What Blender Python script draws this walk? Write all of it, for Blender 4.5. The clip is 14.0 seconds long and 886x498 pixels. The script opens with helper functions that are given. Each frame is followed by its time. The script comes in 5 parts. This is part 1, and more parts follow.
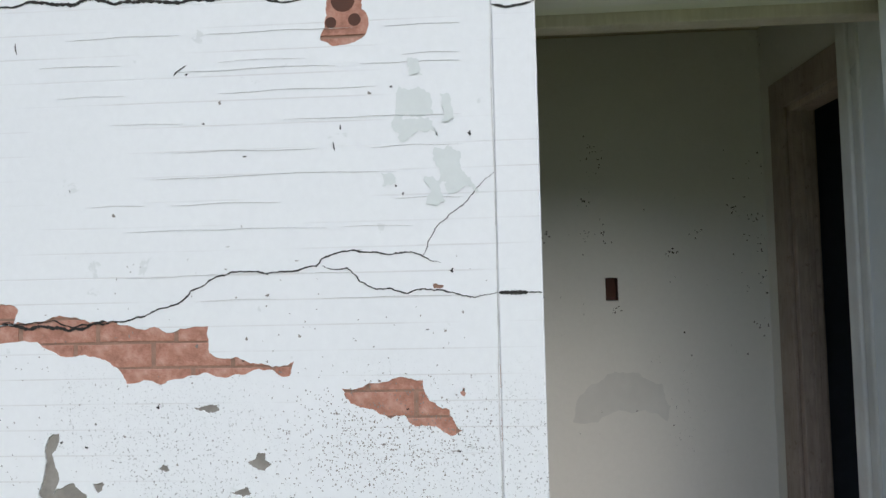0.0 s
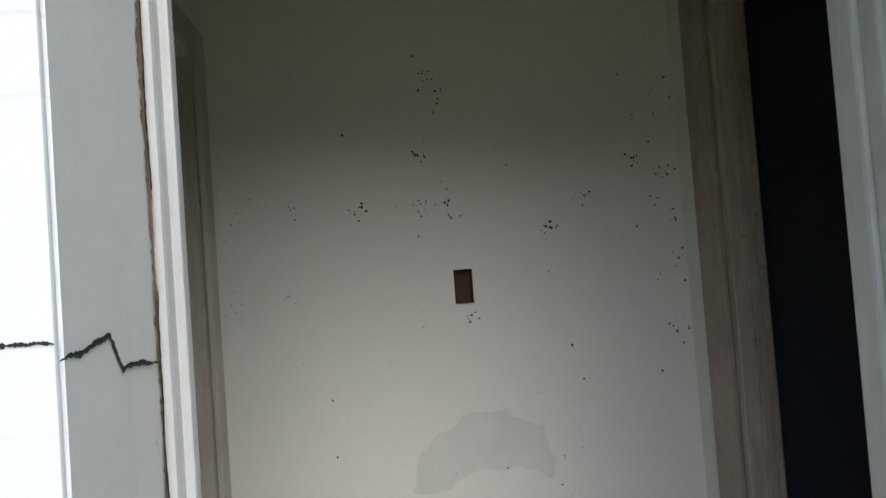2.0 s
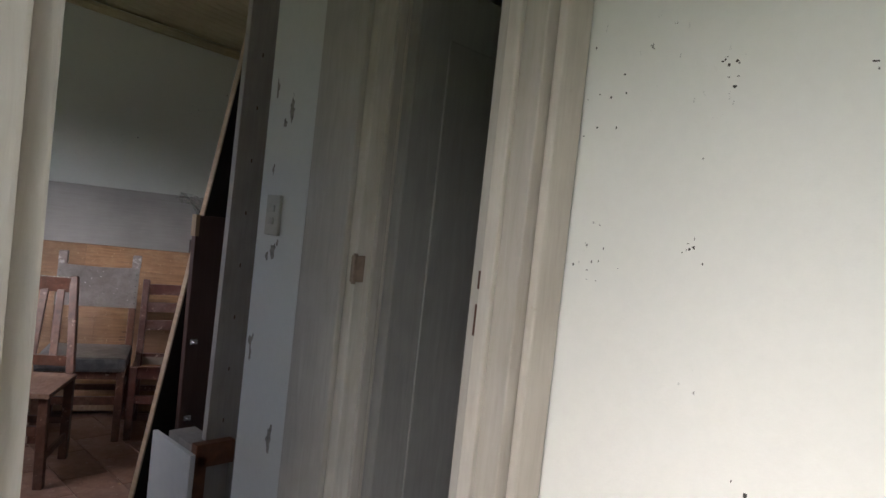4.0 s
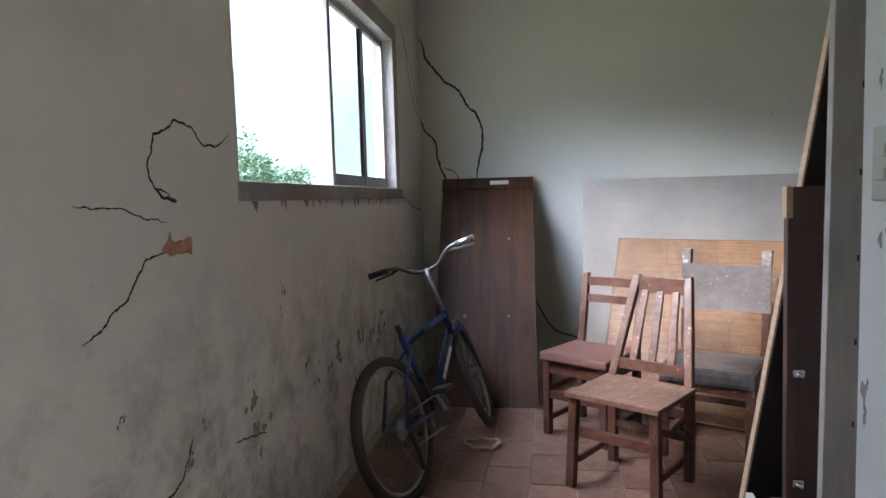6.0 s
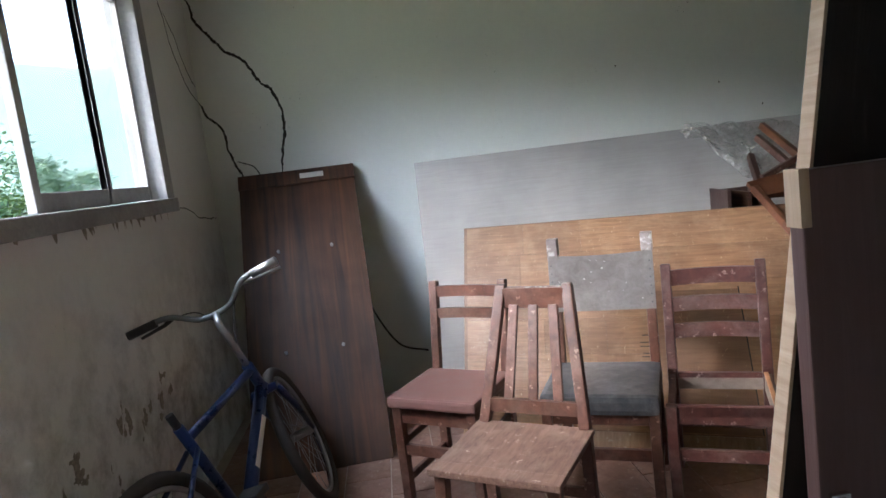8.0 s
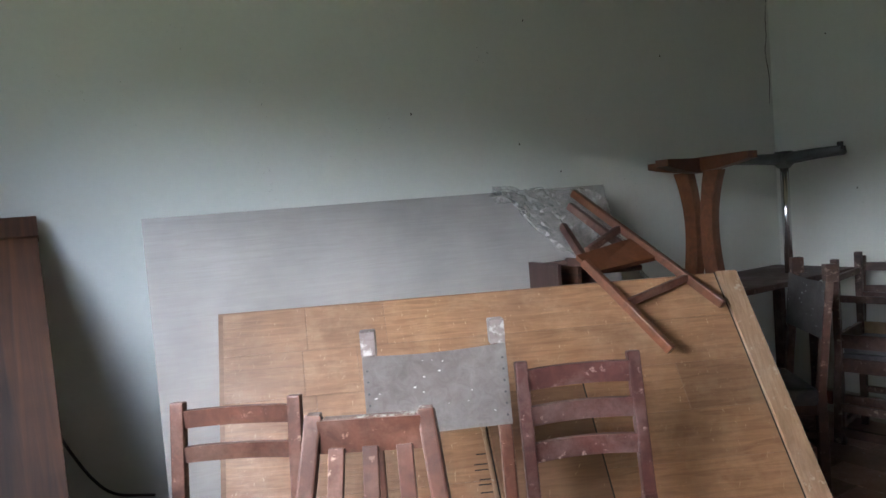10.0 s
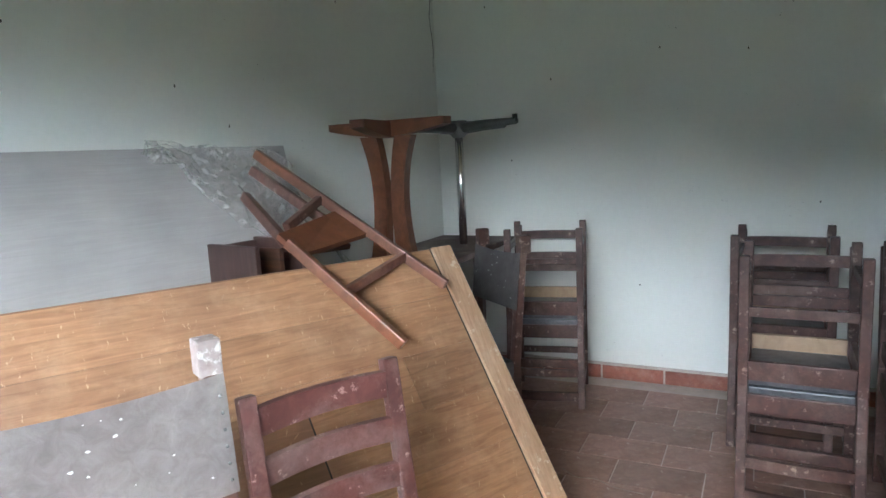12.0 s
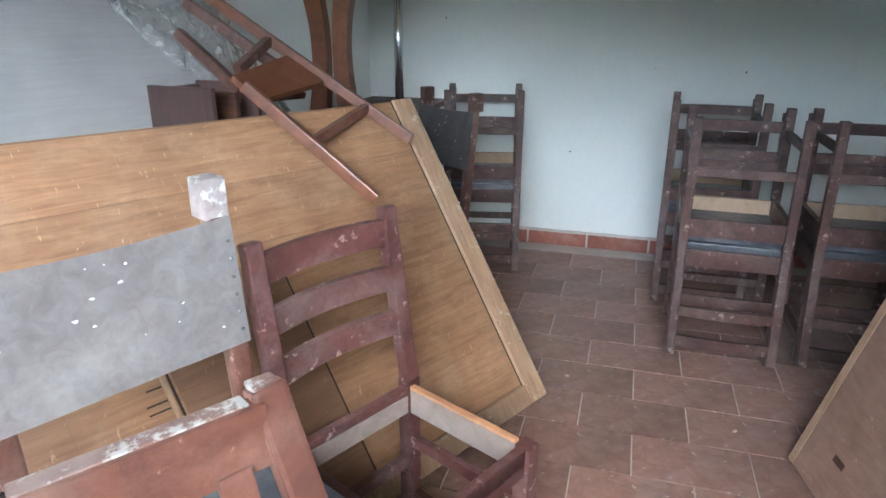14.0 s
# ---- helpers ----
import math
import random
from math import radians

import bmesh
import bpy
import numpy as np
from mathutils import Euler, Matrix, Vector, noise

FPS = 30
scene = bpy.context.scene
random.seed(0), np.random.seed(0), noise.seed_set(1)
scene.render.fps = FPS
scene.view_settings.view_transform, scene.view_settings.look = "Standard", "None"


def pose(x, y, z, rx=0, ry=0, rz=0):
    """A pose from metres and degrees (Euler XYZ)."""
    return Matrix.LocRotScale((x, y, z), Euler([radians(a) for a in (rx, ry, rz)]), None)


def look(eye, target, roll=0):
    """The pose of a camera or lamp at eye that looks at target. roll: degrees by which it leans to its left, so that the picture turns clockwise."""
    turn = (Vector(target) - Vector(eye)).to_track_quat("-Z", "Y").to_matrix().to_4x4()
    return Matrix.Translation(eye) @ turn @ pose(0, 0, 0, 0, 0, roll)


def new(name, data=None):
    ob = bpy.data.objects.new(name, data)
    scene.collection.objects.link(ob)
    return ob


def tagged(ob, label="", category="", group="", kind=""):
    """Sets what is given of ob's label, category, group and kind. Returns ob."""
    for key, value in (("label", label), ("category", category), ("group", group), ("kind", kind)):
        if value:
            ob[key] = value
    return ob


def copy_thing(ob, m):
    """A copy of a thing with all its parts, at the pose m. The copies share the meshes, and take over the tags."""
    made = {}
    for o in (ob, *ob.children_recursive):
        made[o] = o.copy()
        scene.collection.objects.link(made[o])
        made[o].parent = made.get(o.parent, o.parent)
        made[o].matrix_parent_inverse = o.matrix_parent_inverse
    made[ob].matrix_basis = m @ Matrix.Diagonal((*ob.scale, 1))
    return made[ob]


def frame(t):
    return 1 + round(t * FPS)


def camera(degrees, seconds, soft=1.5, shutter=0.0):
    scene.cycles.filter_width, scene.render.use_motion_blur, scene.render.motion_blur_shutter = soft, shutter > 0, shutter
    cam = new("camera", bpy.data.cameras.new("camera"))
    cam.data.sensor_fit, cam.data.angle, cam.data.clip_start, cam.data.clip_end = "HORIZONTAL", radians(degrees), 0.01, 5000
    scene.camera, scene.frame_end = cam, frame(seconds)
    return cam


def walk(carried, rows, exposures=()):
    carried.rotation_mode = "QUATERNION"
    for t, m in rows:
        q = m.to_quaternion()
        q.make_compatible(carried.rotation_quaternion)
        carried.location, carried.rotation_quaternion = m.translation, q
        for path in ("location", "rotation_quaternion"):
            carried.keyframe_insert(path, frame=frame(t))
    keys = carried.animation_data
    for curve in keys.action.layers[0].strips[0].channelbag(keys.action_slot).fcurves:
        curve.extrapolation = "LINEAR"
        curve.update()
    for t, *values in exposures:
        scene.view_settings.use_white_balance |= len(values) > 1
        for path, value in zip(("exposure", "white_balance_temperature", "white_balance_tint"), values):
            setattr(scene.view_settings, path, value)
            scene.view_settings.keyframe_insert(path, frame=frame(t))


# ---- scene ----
from mathutils import geometry

cam = camera(69.2, 14.0)
EXPOSURES = [(0, -0.18, 5800, 11), (1.0, -0.1, 5850, 10), (2.2, 0.45, 5850, 10), (4.3, 2.1, 5900, 15), (5.0, 2.75, 5900, 15), (6.5, 3.25, 5600, 12), (7.7, 3.15, 5600, 10), (9.8, 3.05, 5500, 10), (11.5, 3.65, 5400, 7), (14, 3.7, 5100, 5)]
PATH = [
    (0, (-2.218, 1.614, 1.442), (-0.223, 1.731, 1.539), -1.3),
    (0.5, (-1.906, 1.39, 1.413), (0.09, 1.457, 1.518), -1.6),
    (1, (-1.622, 1.208, 1.448), (0.376, 1.197, 1.53), -2.5),
    (1.5, (-1.263, 1.189, 1.434), (0.73, 1.115, 1.582), -3.1),
    (2, (-0.971, 1.147, 1.441), (1.022, 0.996, 1.503), -4.2),
    (2.2, (-0.832, 1.118, 1.421), (1.161, 0.97, 1.508), -3.2),
    (4.3, (0.372, 1.093, 1.366), (1.589, 2.677, 1.255), 3.9),
    (4.5, (0.44, 1.105, 1.364), (1.489, 2.802, 1.224), 1.9),
    (5, (0.603, 1.305, 1.33), (1.246, 3.189, 1.135), 2.5),
    (5.5, (0.704, 1.504, 1.336), (0.979, 3.477, 1.185), 0.2),
    (6, (0.787, 1.655, 1.322), (0.448, 3.62, 1.168), -1.6),
    (6.5, (0.897, 1.792, 1.339), (0.53, 3.748, 1.143), -4.3),
    (7, (0.892, 2.015, 1.341), (0.641, 3.985, 1.104), -5.3),
    (7.5, (0.816, 2.292, 1.39), (0.774, 4.281, 1.188), -6.7),
    (7.7, (0.818, 2.412, 1.401), (0.856, 4.395, 1.145), -7.1),
    (9.8, (0.723, 3.458, 1.361), (1.605, 5.248, 1.226), -4.7),
    (10, (0.772, 3.54, 1.361), (1.756, 5.277, 1.242), -4.8),
    (10.5, (0.897, 3.705, 1.403), (2.157, 5.255, 1.31), -3.1),
    (11, (0.932, 3.876, 1.398), (2.474, 5.146, 1.308), -3.6),
    (11.5, (0.912, 4.084, 1.398), (2.621, 5.11, 1.234), -5.4),
    (12, (0.965, 4.191, 1.361), (2.733, 5.079, 1.065), -2.9),
    (12.5, (1.077, 4.306, 1.327), (2.861, 5.112, 0.918), -3.0),
    (13, (1.089, 4.363, 1.3), (2.884, 5.058, 0.759), -3.3),
    (13.5, (0.978, 4.421, 1.304), (2.79, 4.984, 0.671), -1.7),
    (14, (0.906, 4.473, 1.279), (2.715, 5.001, 0.608), 0.1),
]
walk(cam, [(t, look(e, g, r)) for t, e, g, r in PATH], EXPOSURES)

# ---- world and light ----
world = bpy.data.worlds.new("sky")
scene.world = world
world.use_nodes = True
wn = world.node_tree.nodes
sky = wn.new("ShaderNodeTexSky")
sky.sky_type, sky.sun_disc = "NISHITA", False
sky.sun_elevation, sky.sun_rotation = radians(38), radians(-102)
sky.dust_density, sky.ozone_density = 4.0, 1.0
wn["Background"].inputs["Strength"].default_value = 0.15
world.node_tree.links.new(sky.outputs["Color"], wn["Background"].inputs["Color"])

sun = new("sun", bpy.data.lights.new("sun", "SUN"))
sun.data.energy, sun.data.angle, sun.data.color = 1.3, radians(72), (0.88, 0.95, 1.0)
sun.matrix_world = look((-20, -0.5, 16.5), (0, 4, 0))


# ---- materials ----
def material(name, rough=0.6, metal=0.0):
    m = bpy.data.materials.new(name)
    m.use_nodes = True
    b = m.node_tree.nodes["Principled BSDF"]
    b.inputs["Roughness"].default_value, b.inputs["Metallic"].default_value = rough, metal
    return m, m.node_tree, b


def node(nt, kind, **values):
    n = nt.nodes.new(kind)
    for key, value in values.items():
        n.inputs[key.replace("_", " ")].default_value = value
    return n


def coords(nt, scale=(1, 1, 1)):
    c = nt.nodes.new("ShaderNodeTexCoord")
    mp = nt.nodes.new("ShaderNodeMapping")
    mp.inputs["Scale"].default_value = scale
    nt.links.new(c.outputs["Object"], mp.inputs["Vector"])
    return mp.outputs["Vector"]


def ramp(nt, src, stops):
    r = nt.nodes.new("ShaderNodeValToRGB")
    e = r.color_ramp.elements
    while len(e) < len(stops):
        e.new(0.5)
    for el, (pos, col) in zip(e, stops):
        el.position, el.color = pos, (*col, 1) if len(col) == 3 else (col[0],) * 3 + (1,)
    nt.links.new(src, r.inputs["Fac"])
    return r.outputs["Color"]


def mix(nt, fac, a, b, mode="MIX"):
    m = nt.nodes.new("ShaderNodeMix")
    m.data_type, m.blend_type = "RGBA", mode
    for i, v in ((0, fac), (6, a), (7, b)):
        if isinstance(v, (int, float)):
            m.inputs[i].default_value = v
        elif isinstance(v, tuple):
            m.inputs[i].default_value = (*v, 1)
        else:
            nt.links.new(v, m.inputs[i])
    return m.outputs[2]


def noise_tex(nt, vec, scale, detail=4.0, rough=0.55, distort=0.0):
    n = node(nt, "ShaderNodeTexNoise", Scale=scale, Detail=detail, Roughness=rough, Distortion=distort)
    nt.links.new(vec, n.inputs["Vector"])
    return n.outputs["Fac"]


def bump(nt, b, height, strength=0.2, distance=0.004):
    n = node(nt, "ShaderNodeBump", Strength=strength, Distance=distance)
    nt.links.new(height, n.inputs["Height"])
    nt.links.new(n.outputs["Normal"], b.inputs["Normal"])


def wood(name, dark, light, grain=(1, 1, 12), rough=0.5, worn=None, wear=0.62, flecks=(1, 1, 1), spread=(0.8, 1.15)):
    """Wood or painted wood: grain drawn out along one axis, dirt, and worn flecks of another colour."""
    m, nt, b = material(name, rough)
    v = coords(nt, grain)
    w = coords(nt)
    g = noise_tex(nt, v, 9.0, 6, 0.6, 0.8)
    col = ramp(nt, g, [(0.3, dark), (0.72, light)])
    blot = noise_tex(nt, w, 3.0, 3)
    col = mix(nt, ramp(nt, blot, [(0.35, (0.0,)), (0.75, (0.45,))]), col, tuple(c * 0.6 for c in dark))
    if worn:
        f = noise_tex(nt, coords(nt, flecks), 26.0, 5, 0.7)
        col = mix(nt, ramp(nt, f, [(wear, (0.0,)), (wear + 0.08, (0.8,))]), col, worn)
        d = noise_tex(nt, w, 7.0, 8, 0.72)
        col = mix(nt, ramp(nt, d, [(0.48, (0.0,)), (0.72, (0.26,))]), col, worn)
    info = nt.nodes.new("ShaderNodeObjectInfo")
    hs = node(nt, "ShaderNodeHueSaturation")
    mr = node(nt, "ShaderNodeMapRange", To_Min=spread[0], To_Max=spread[1])
    nt.links.new(info.outputs["Random"], mr.inputs["Value"])
    nt.links.new(mr.outputs["Result"], hs.inputs["Value"])
    nt.links.new(col, hs.inputs["Color"])
    nt.links.new(hs.outputs["Color"], b.inputs["Base Color"])
    rr = ramp(nt, blot, [(0.3, (rough - 0.1,)), (0.7, (min(rough + 0.2, 1),))])
    nt.links.new(rr, b.inputs["Roughness"])
    bump(nt, b, g, 0.45, 0.003)
    return m


def plaster(name, base, stain, rough=0.85, spots=0.0, low=0.0, courses=False, blotch=0.35):
    """Old painted plaster: patchy tone, mould flecks, damp near the floor, and brick courses that show through."""
    m, nt, b = material(name, rough)
    v = coords(nt)
    big = noise_tex(nt, v, 1.1, 5, 0.6)
    col = mix(nt, ramp(nt, big, [(0.42, (0.0,)), (0.8, (blotch,))]), base, stain)
    fine = noise_tex(nt, v, 38, 6, 0.65)
    col = mix(nt, 0.12, col, ramp(nt, fine, [(0.3, tuple(c * 0.7 for c in base)), (0.7, base)]))
    if spots:
        s = noise_tex(nt, v, 60, 3, 0.7)
        area = noise_tex(nt, v, 4.3, 3)
        f = mix(nt, 1.0, ramp(nt, s, [(0.66, (0.0,)), (0.70, (1.0,))]), ramp(nt, area, [(0.58, (0.0,)), (0.66, (spots,))]), "MULTIPLY")
        col = mix(nt, f, col, (0.03, 0.03, 0.025))
    h = fine
    if low:
        sep = nt.nodes.new("ShaderNodeSeparateXYZ")
        nt.links.new(v, sep.inputs[0])
        z = node(nt, "ShaderNodeMapRange", From_Min=1.30, From_Max=0.45, To_Min=0.0, To_Max=1.0)
        nt.links.new(sep.outputs["Z"], z.inputs["Value"])
        d = noise_tex(nt, v, 5.5, 8, 0.72, 0.12)
        f = mix(nt, 1.0, z.outputs["Result"], ramp(nt, d, [(0.44, (0.0,)), (0.64, (low,))]), "MULTIPLY")
        col = mix(nt, f, col, (0.085, 0.066, 0.048))
    if courses:
        br = node(nt, "ShaderNodeTexBrick", Scale=1.0, Mortar_Size=0.0022, Mortar_Smooth=0.25, Brick_Width=60.0, Row_Height=0.0735)
        sep = nt.nodes.new("ShaderNodeSeparateXYZ")
        cmb = nt.nodes.new("ShaderNodeCombineXYZ")
        nt.links.new(v, sep.inputs[0])
        nt.links.new(sep.outputs["Y"], cmb.inputs["X"])
        nt.links.new(sep.outputs["Z"], cmb.inputs["Y"])
        nt.links.new(cmb.outputs[0], br.inputs["Vector"])
        gate = ramp(nt, noise_tex(nt, coords(nt, (1, 0.5, 1)), 3.5, 4), [(0.42, (0.0,)), (0.58, (1.0,))])
        line = mix(nt, 1.0, br.outputs["Fac"], gate, "MULTIPLY")
        col = mix(nt, mix(nt, 1.0, line, (0.35,) * 3, "MULTIPLY"), col, (0.5, 0.48, 0.46))
        flake = ramp(nt, noise_tex(nt, v, 7, 6, 0.6, 0.3), [(0.66, (0.0,)), (0.68, (0.55,))])
        col = mix(nt, flake, col, (0.60, 0.63, 0.62))
        pep = ramp(nt, noise_tex(nt, v, 120, 3, 0.7), [(0.60, (0.0,)), (0.65, (0.85,))])
        zone = ramp(nt, noise_tex(nt, v, 2.2, 3), [(0.44, (0.0,)), (0.58, (1.0,))])
        zlow = node(nt, "ShaderNodeMapRange", From_Min=1.25, From_Max=1.0, To_Min=0.0, To_Max=1.0)
        nt.links.new(sep.outputs["Z"], zlow.inputs["Value"])
        pep = mix(nt, 1.0, mix(nt, 1.0, pep, zone, "MULTIPLY"), zlow.outputs["Result"], "MULTIPLY")
        col = mix(nt, pep, col, (0.16, 0.16, 0.15))
        h = mix(nt, 0.75, fine, mix(nt, 1.0, (1.0, 1.0, 1.0), line, "SUBTRACT"))
    nt.links.new(col, b.inputs["Base Color"])
    bump(nt, b, h, 0.35, 0.003)
    return m


def plain(name, colour, rough=0.5, metal=0.0, vary=0.25, scale=14.0):
    m, nt, b = material(name, rough, metal)
    n = noise_tex(nt, coords(nt), scale, 5, 0.65)
    col = ramp(nt, n, [(0.3, tuple(c * (1 - vary) for c in colour)), (0.7, colour)])
    nt.links.new(col, b.inputs["Base Color"])
    rr = ramp(nt, n, [(0.3, (max(rough - 0.08, 0.02),)), (0.7, (min(rough + 0.1, 1),))])
    nt.links.new(rr, b.inputs["Roughness"])
    bump(nt, b, n, 0.1, 0.001)
    return m


M_FACADE = plaster("white facade paint", (0.78, 0.80, 0.81), (0.68, 0.71, 0.72), 0.75, courses=True)
M_WALL = plaster("room plaster", (0.70, 0.71, 0.665), (0.62, 0.63, 0.575), 0.9, spots=0.5)
M_WALL_W = plaster("damp window wall plaster", (0.74, 0.73, 0.705), (0.58, 0.56, 0.53), 0.9, spots=0.3, low=0.55, blotch=0.6)
M_ALCOVE = plaster("alcove plaster", (0.73, 0.72, 0.665), (0.64, 0.625, 0.55), 0.9, spots=0.9)
M_PIER = plain("grey-white pier paint", (0.78, 0.80, 0.82), 0.5, 0, 0.08)
# the back room's shade is put into this dark bluish wall colour
M_DARKROOM = plain("plaster darkened for shade", (0.07, 0.08, 0.10), 0.95)
M_BRICK, bnt, bbs = material("bare brick", 0.95)
bv = coords(bnt)
bn = noise_tex(bnt, bv, 24, 7, 0.7)
bcol = ramp(bnt, bn, [(0.28, (0.24, 0.11, 0.075)), (0.5, (0.42, 0.21, 0.15)), (0.72, (0.52, 0.32, 0.25))])
bnt.links.new(bcol, bbs.inputs["Base Color"])
bump(bnt, bbs, bn, 0.8, 0.008)
M_FINEJOINT = plain("fine joint in the paint", (0.66, 0.66, 0.65), 0.9)
M_CRACK = plain("crack shadow", (0.03, 0.028, 0.025), 1.0)
M_CONCRETE = plain("bare cement", (0.30, 0.28, 0.25), 0.95, 0, 0.4, 20)
M_FRAME = wood("cream door paint", (0.52, 0.47, 0.39), (0.63, 0.58, 0.50), (6, 6, 0.6), 0.55, (0.42, 0.35, 0.26), 0.68)
M_BROWNFRAME = wood("dirty brownish frame paint", (0.36, 0.29, 0.235), (0.50, 0.42, 0.355), (5, 5, 0.8), 0.6, (0.22, 0.17, 0.13), 0.60)
M_WHITEFRAME = wood("white gloss paint", (0.70, 0.70, 0.68), (0.78, 0.78, 0.76), (5, 5, 0.6), 0.35, (0.5, 0.4, 0.3), 0.7)
M_WINFRAME = wood("weathered window paint", (0.30, 0.29, 0.29), (0.42, 0.40, 0.38), (4, 4, 4), 0.6, (0.2, 0.16, 0.13), 0.66)
M_DOORLEAF = wood("grey door paint", (0.30, 0.28, 0.25), (0.37, 0.35, 0.31), (5, 5, 0.5), 0.5)
M_CEIL = wood("yellowed ceiling boards", (0.50, 0.44, 0.28), (0.60, 0.53, 0.36), (0.5, 6, 6), 0.6)
M_TILE = wood("clay floor tile", (0.185, 0.098, 0.070), (0.31, 0.185, 0.14), (2, 2, 2), 0.40, (0.42, 0.37, 0.33), 0.61)
M_GROUT = plain("pale floor joint", (0.50, 0.44, 0.39), 0.95)
M_SKIRT = wood("clay skirting tile", (0.20, 0.068, 0.044), (0.29, 0.105, 0.068), (4, 4, 4), 0.5, (0.5, 0.42, 0.36), 0.68)
M_OLDCHAIR = wood("reddish chair wood", (0.052, 0.020, 0.013), (0.125, 0.052, 0.034), (2, 2, 2), 0.40, (0.36, 0.25, 0.19), 0.62)
M_BURGUNDY = wood("burgundy chair paint", (0.048, 0.016, 0.014), (0.10, 0.038, 0.031), (2, 2, 2), 0.45, (0.38, 0.30, 0.27), 0.61)
M_STACK = wood("dark stacked chair wood", (0.040, 0.018, 0.014), (0.095, 0.043, 0.032), (2, 2, 2), 0.45, (0.38, 0.29, 0.23), 0.60)
M_BARE = wood("bare chair wood", (0.30, 0.20, 0.12), (0.42, 0.30, 0.19), (2, 2, 2), 0.6)
M_SEATWOOD = wood("dusty wooden seat", (0.10, 0.052, 0.036), (0.20, 0.125, 0.094), (8, 1.2, 8), 0.55, (0.4, 0.33, 0.28), 0.62)
M_REDVINYL = plain("faded red vinyl", (0.15, 0.075, 0.064), 0.55, 0, 0.3, 9)
M_LEATHER = wood("grey worn leather", (0.22, 0.198, 0.19), (0.33, 0.302, 0.295), (3, 3, 3), 0.42, (0.6, 0.58, 0.55), 0.72)
M_DARKLEATHER = wood("dark worn leather", (0.045, 0.048, 0.055), (0.085, 0.088, 0.095), (3, 3, 3), 0.4, (0.4, 0.4, 0.4), 0.70)
M_DIMLEATHER = wood("dim brown leather", (0.085, 0.078, 0.075), (0.125, 0.118, 0.115), (3, 3, 3), 0.45, (0.3, 0.29, 0.28), 0.70)
M_PLY = wood("tabletop veneer", (0.185, 0.096, 0.046), (0.33, 0.188, 0.098), (0.6, 7, 7), 0.42, (0.48, 0.35, 0.22), 0.63, (2.6, 0.8, 1), (0.72, 1.18))
M_PLYPINK = wood("smooth pinkish plywood", (0.21, 0.12, 0.078), (0.33, 0.205, 0.14), (0.8, 3, 3), 0.5, (0.45, 0.34, 0.26), 0.64)
M_PLYEDGE = wood("tabletop edging", (0.24, 0.145, 0.08), (0.37, 0.245, 0.15), (7, 1, 7), 0.55, (0.42, 0.35, 0.26), 0.60)
M_GREYBOARD = wood("grey laminate board", (0.36, 0.342, 0.325), (0.41, 0.392, 0.372), (0.5, 8, 8), 0.55)
M_BROWN = wood("dark brown board", (0.018, 0.008, 0.005), (0.115, 0.043, 0.017), (2.4, 0.12, 6), 0.5)
M_BLACKWOOD = wood("near-black stained board", (0.010, 0.006, 0.005), (0.022, 0.013, 0.010), (6, 0.3, 6), 0.75)
M_TEAL = wood("rubbed edge with teal paint remains", (0.10, 0.052, 0.042), (0.16, 0.10, 0.08), (2, 2, 2), 0.6, (0.36, 0.37, 0.34), 0.50)
M_INSET = wood("dull inset veneer", (0.15, 0.078, 0.038), (0.24, 0.135, 0.072), (0.6, 5, 5), 0.5)
M_DARKCAB = wood("dark cabinet wood", (0.040, 0.020, 0.016), (0.070, 0.036, 0.029), (5, 5, 0.5), 0.5)
M_CABBROWN = wood("brown cabinet laminate", (0.085, 0.045, 0.037), (0.12, 0.066, 0.055), (6, 6, 0.4), 0.4)
M_ORANGE = wood("orange varnished wood", (0.085, 0.028, 0.010), (0.185, 0.066, 0.026), (2, 2, 2), 0.4)
M_DUSTY = wood("dusty bare wood", (0.17, 0.135, 0.11), (0.25, 0.21, 0.18), (2, 2, 2), 0.7)
M_PALEORANGE = wood("bare orange wood", (0.26, 0.12, 0.05), (0.40, 0.21, 0.10), (2, 2, 2), 0.5)
M_PALEWOOD = wood("pale bare plank", (0.42, 0.29, 0.18), (0.56, 0.42, 0.28), (8, 8, 0.5), 0.6)
M_GREYPLANK = wood("grey painted plank", (0.33, 0.295, 0.255), (0.42, 0.38, 0.335), (6, 6, 0.5), 0.6, (0.2, 0.18, 0.16), 0.69)
M_CHROME = plain("chrome", (0.75, 0.75, 0.76), 0.18, 1.0, 0.1)
M_STEEL = plain("dull steel", (0.42, 0.42, 0.43), 0.4, 1.0, 0.3)
M_GREYMETAL = plain("grey cast metal", (0.16, 0.165, 0.16), 0.45, 0.6, 0.2)
M_RUBBER = plain("dusty tyre rubber", (0.055, 0.045, 0.038), 0.85, 0, 0.4, 30)
M_BLACK = plain("black plastic", (0.02, 0.02, 0.022), 0.45)
M_BLUE = plain("blue bicycle paint", (0.012, 0.030, 0.105), 0.3, 0.2, 0.3)
M_SCUFF = wood("scuffed pale post top", (0.16, 0.12, 0.11), (0.28, 0.24, 0.23), (3, 3, 3), 0.5, (0.5, 0.48, 0.46), 0.56)
M_RUST = plain("rust and old filler", (0.34, 0.24, 0.17), 0.9, 0, 0.4, 30)
M_WHITE = plain("white plastic", (0.72, 0.71, 0.68), 0.45, 0, 0.1)
M_PAPER = plain("white sticker", (0.8, 0.8, 0.78), 0.6, 0, 0.05)
M_SWITCH = plain("aged switch plastic", (0.55, 0.52, 0.42), 0.4, 0, 0.12)
M_HOLE = plain("hole interior", (0.10, 0.045, 0.03), 0.95)
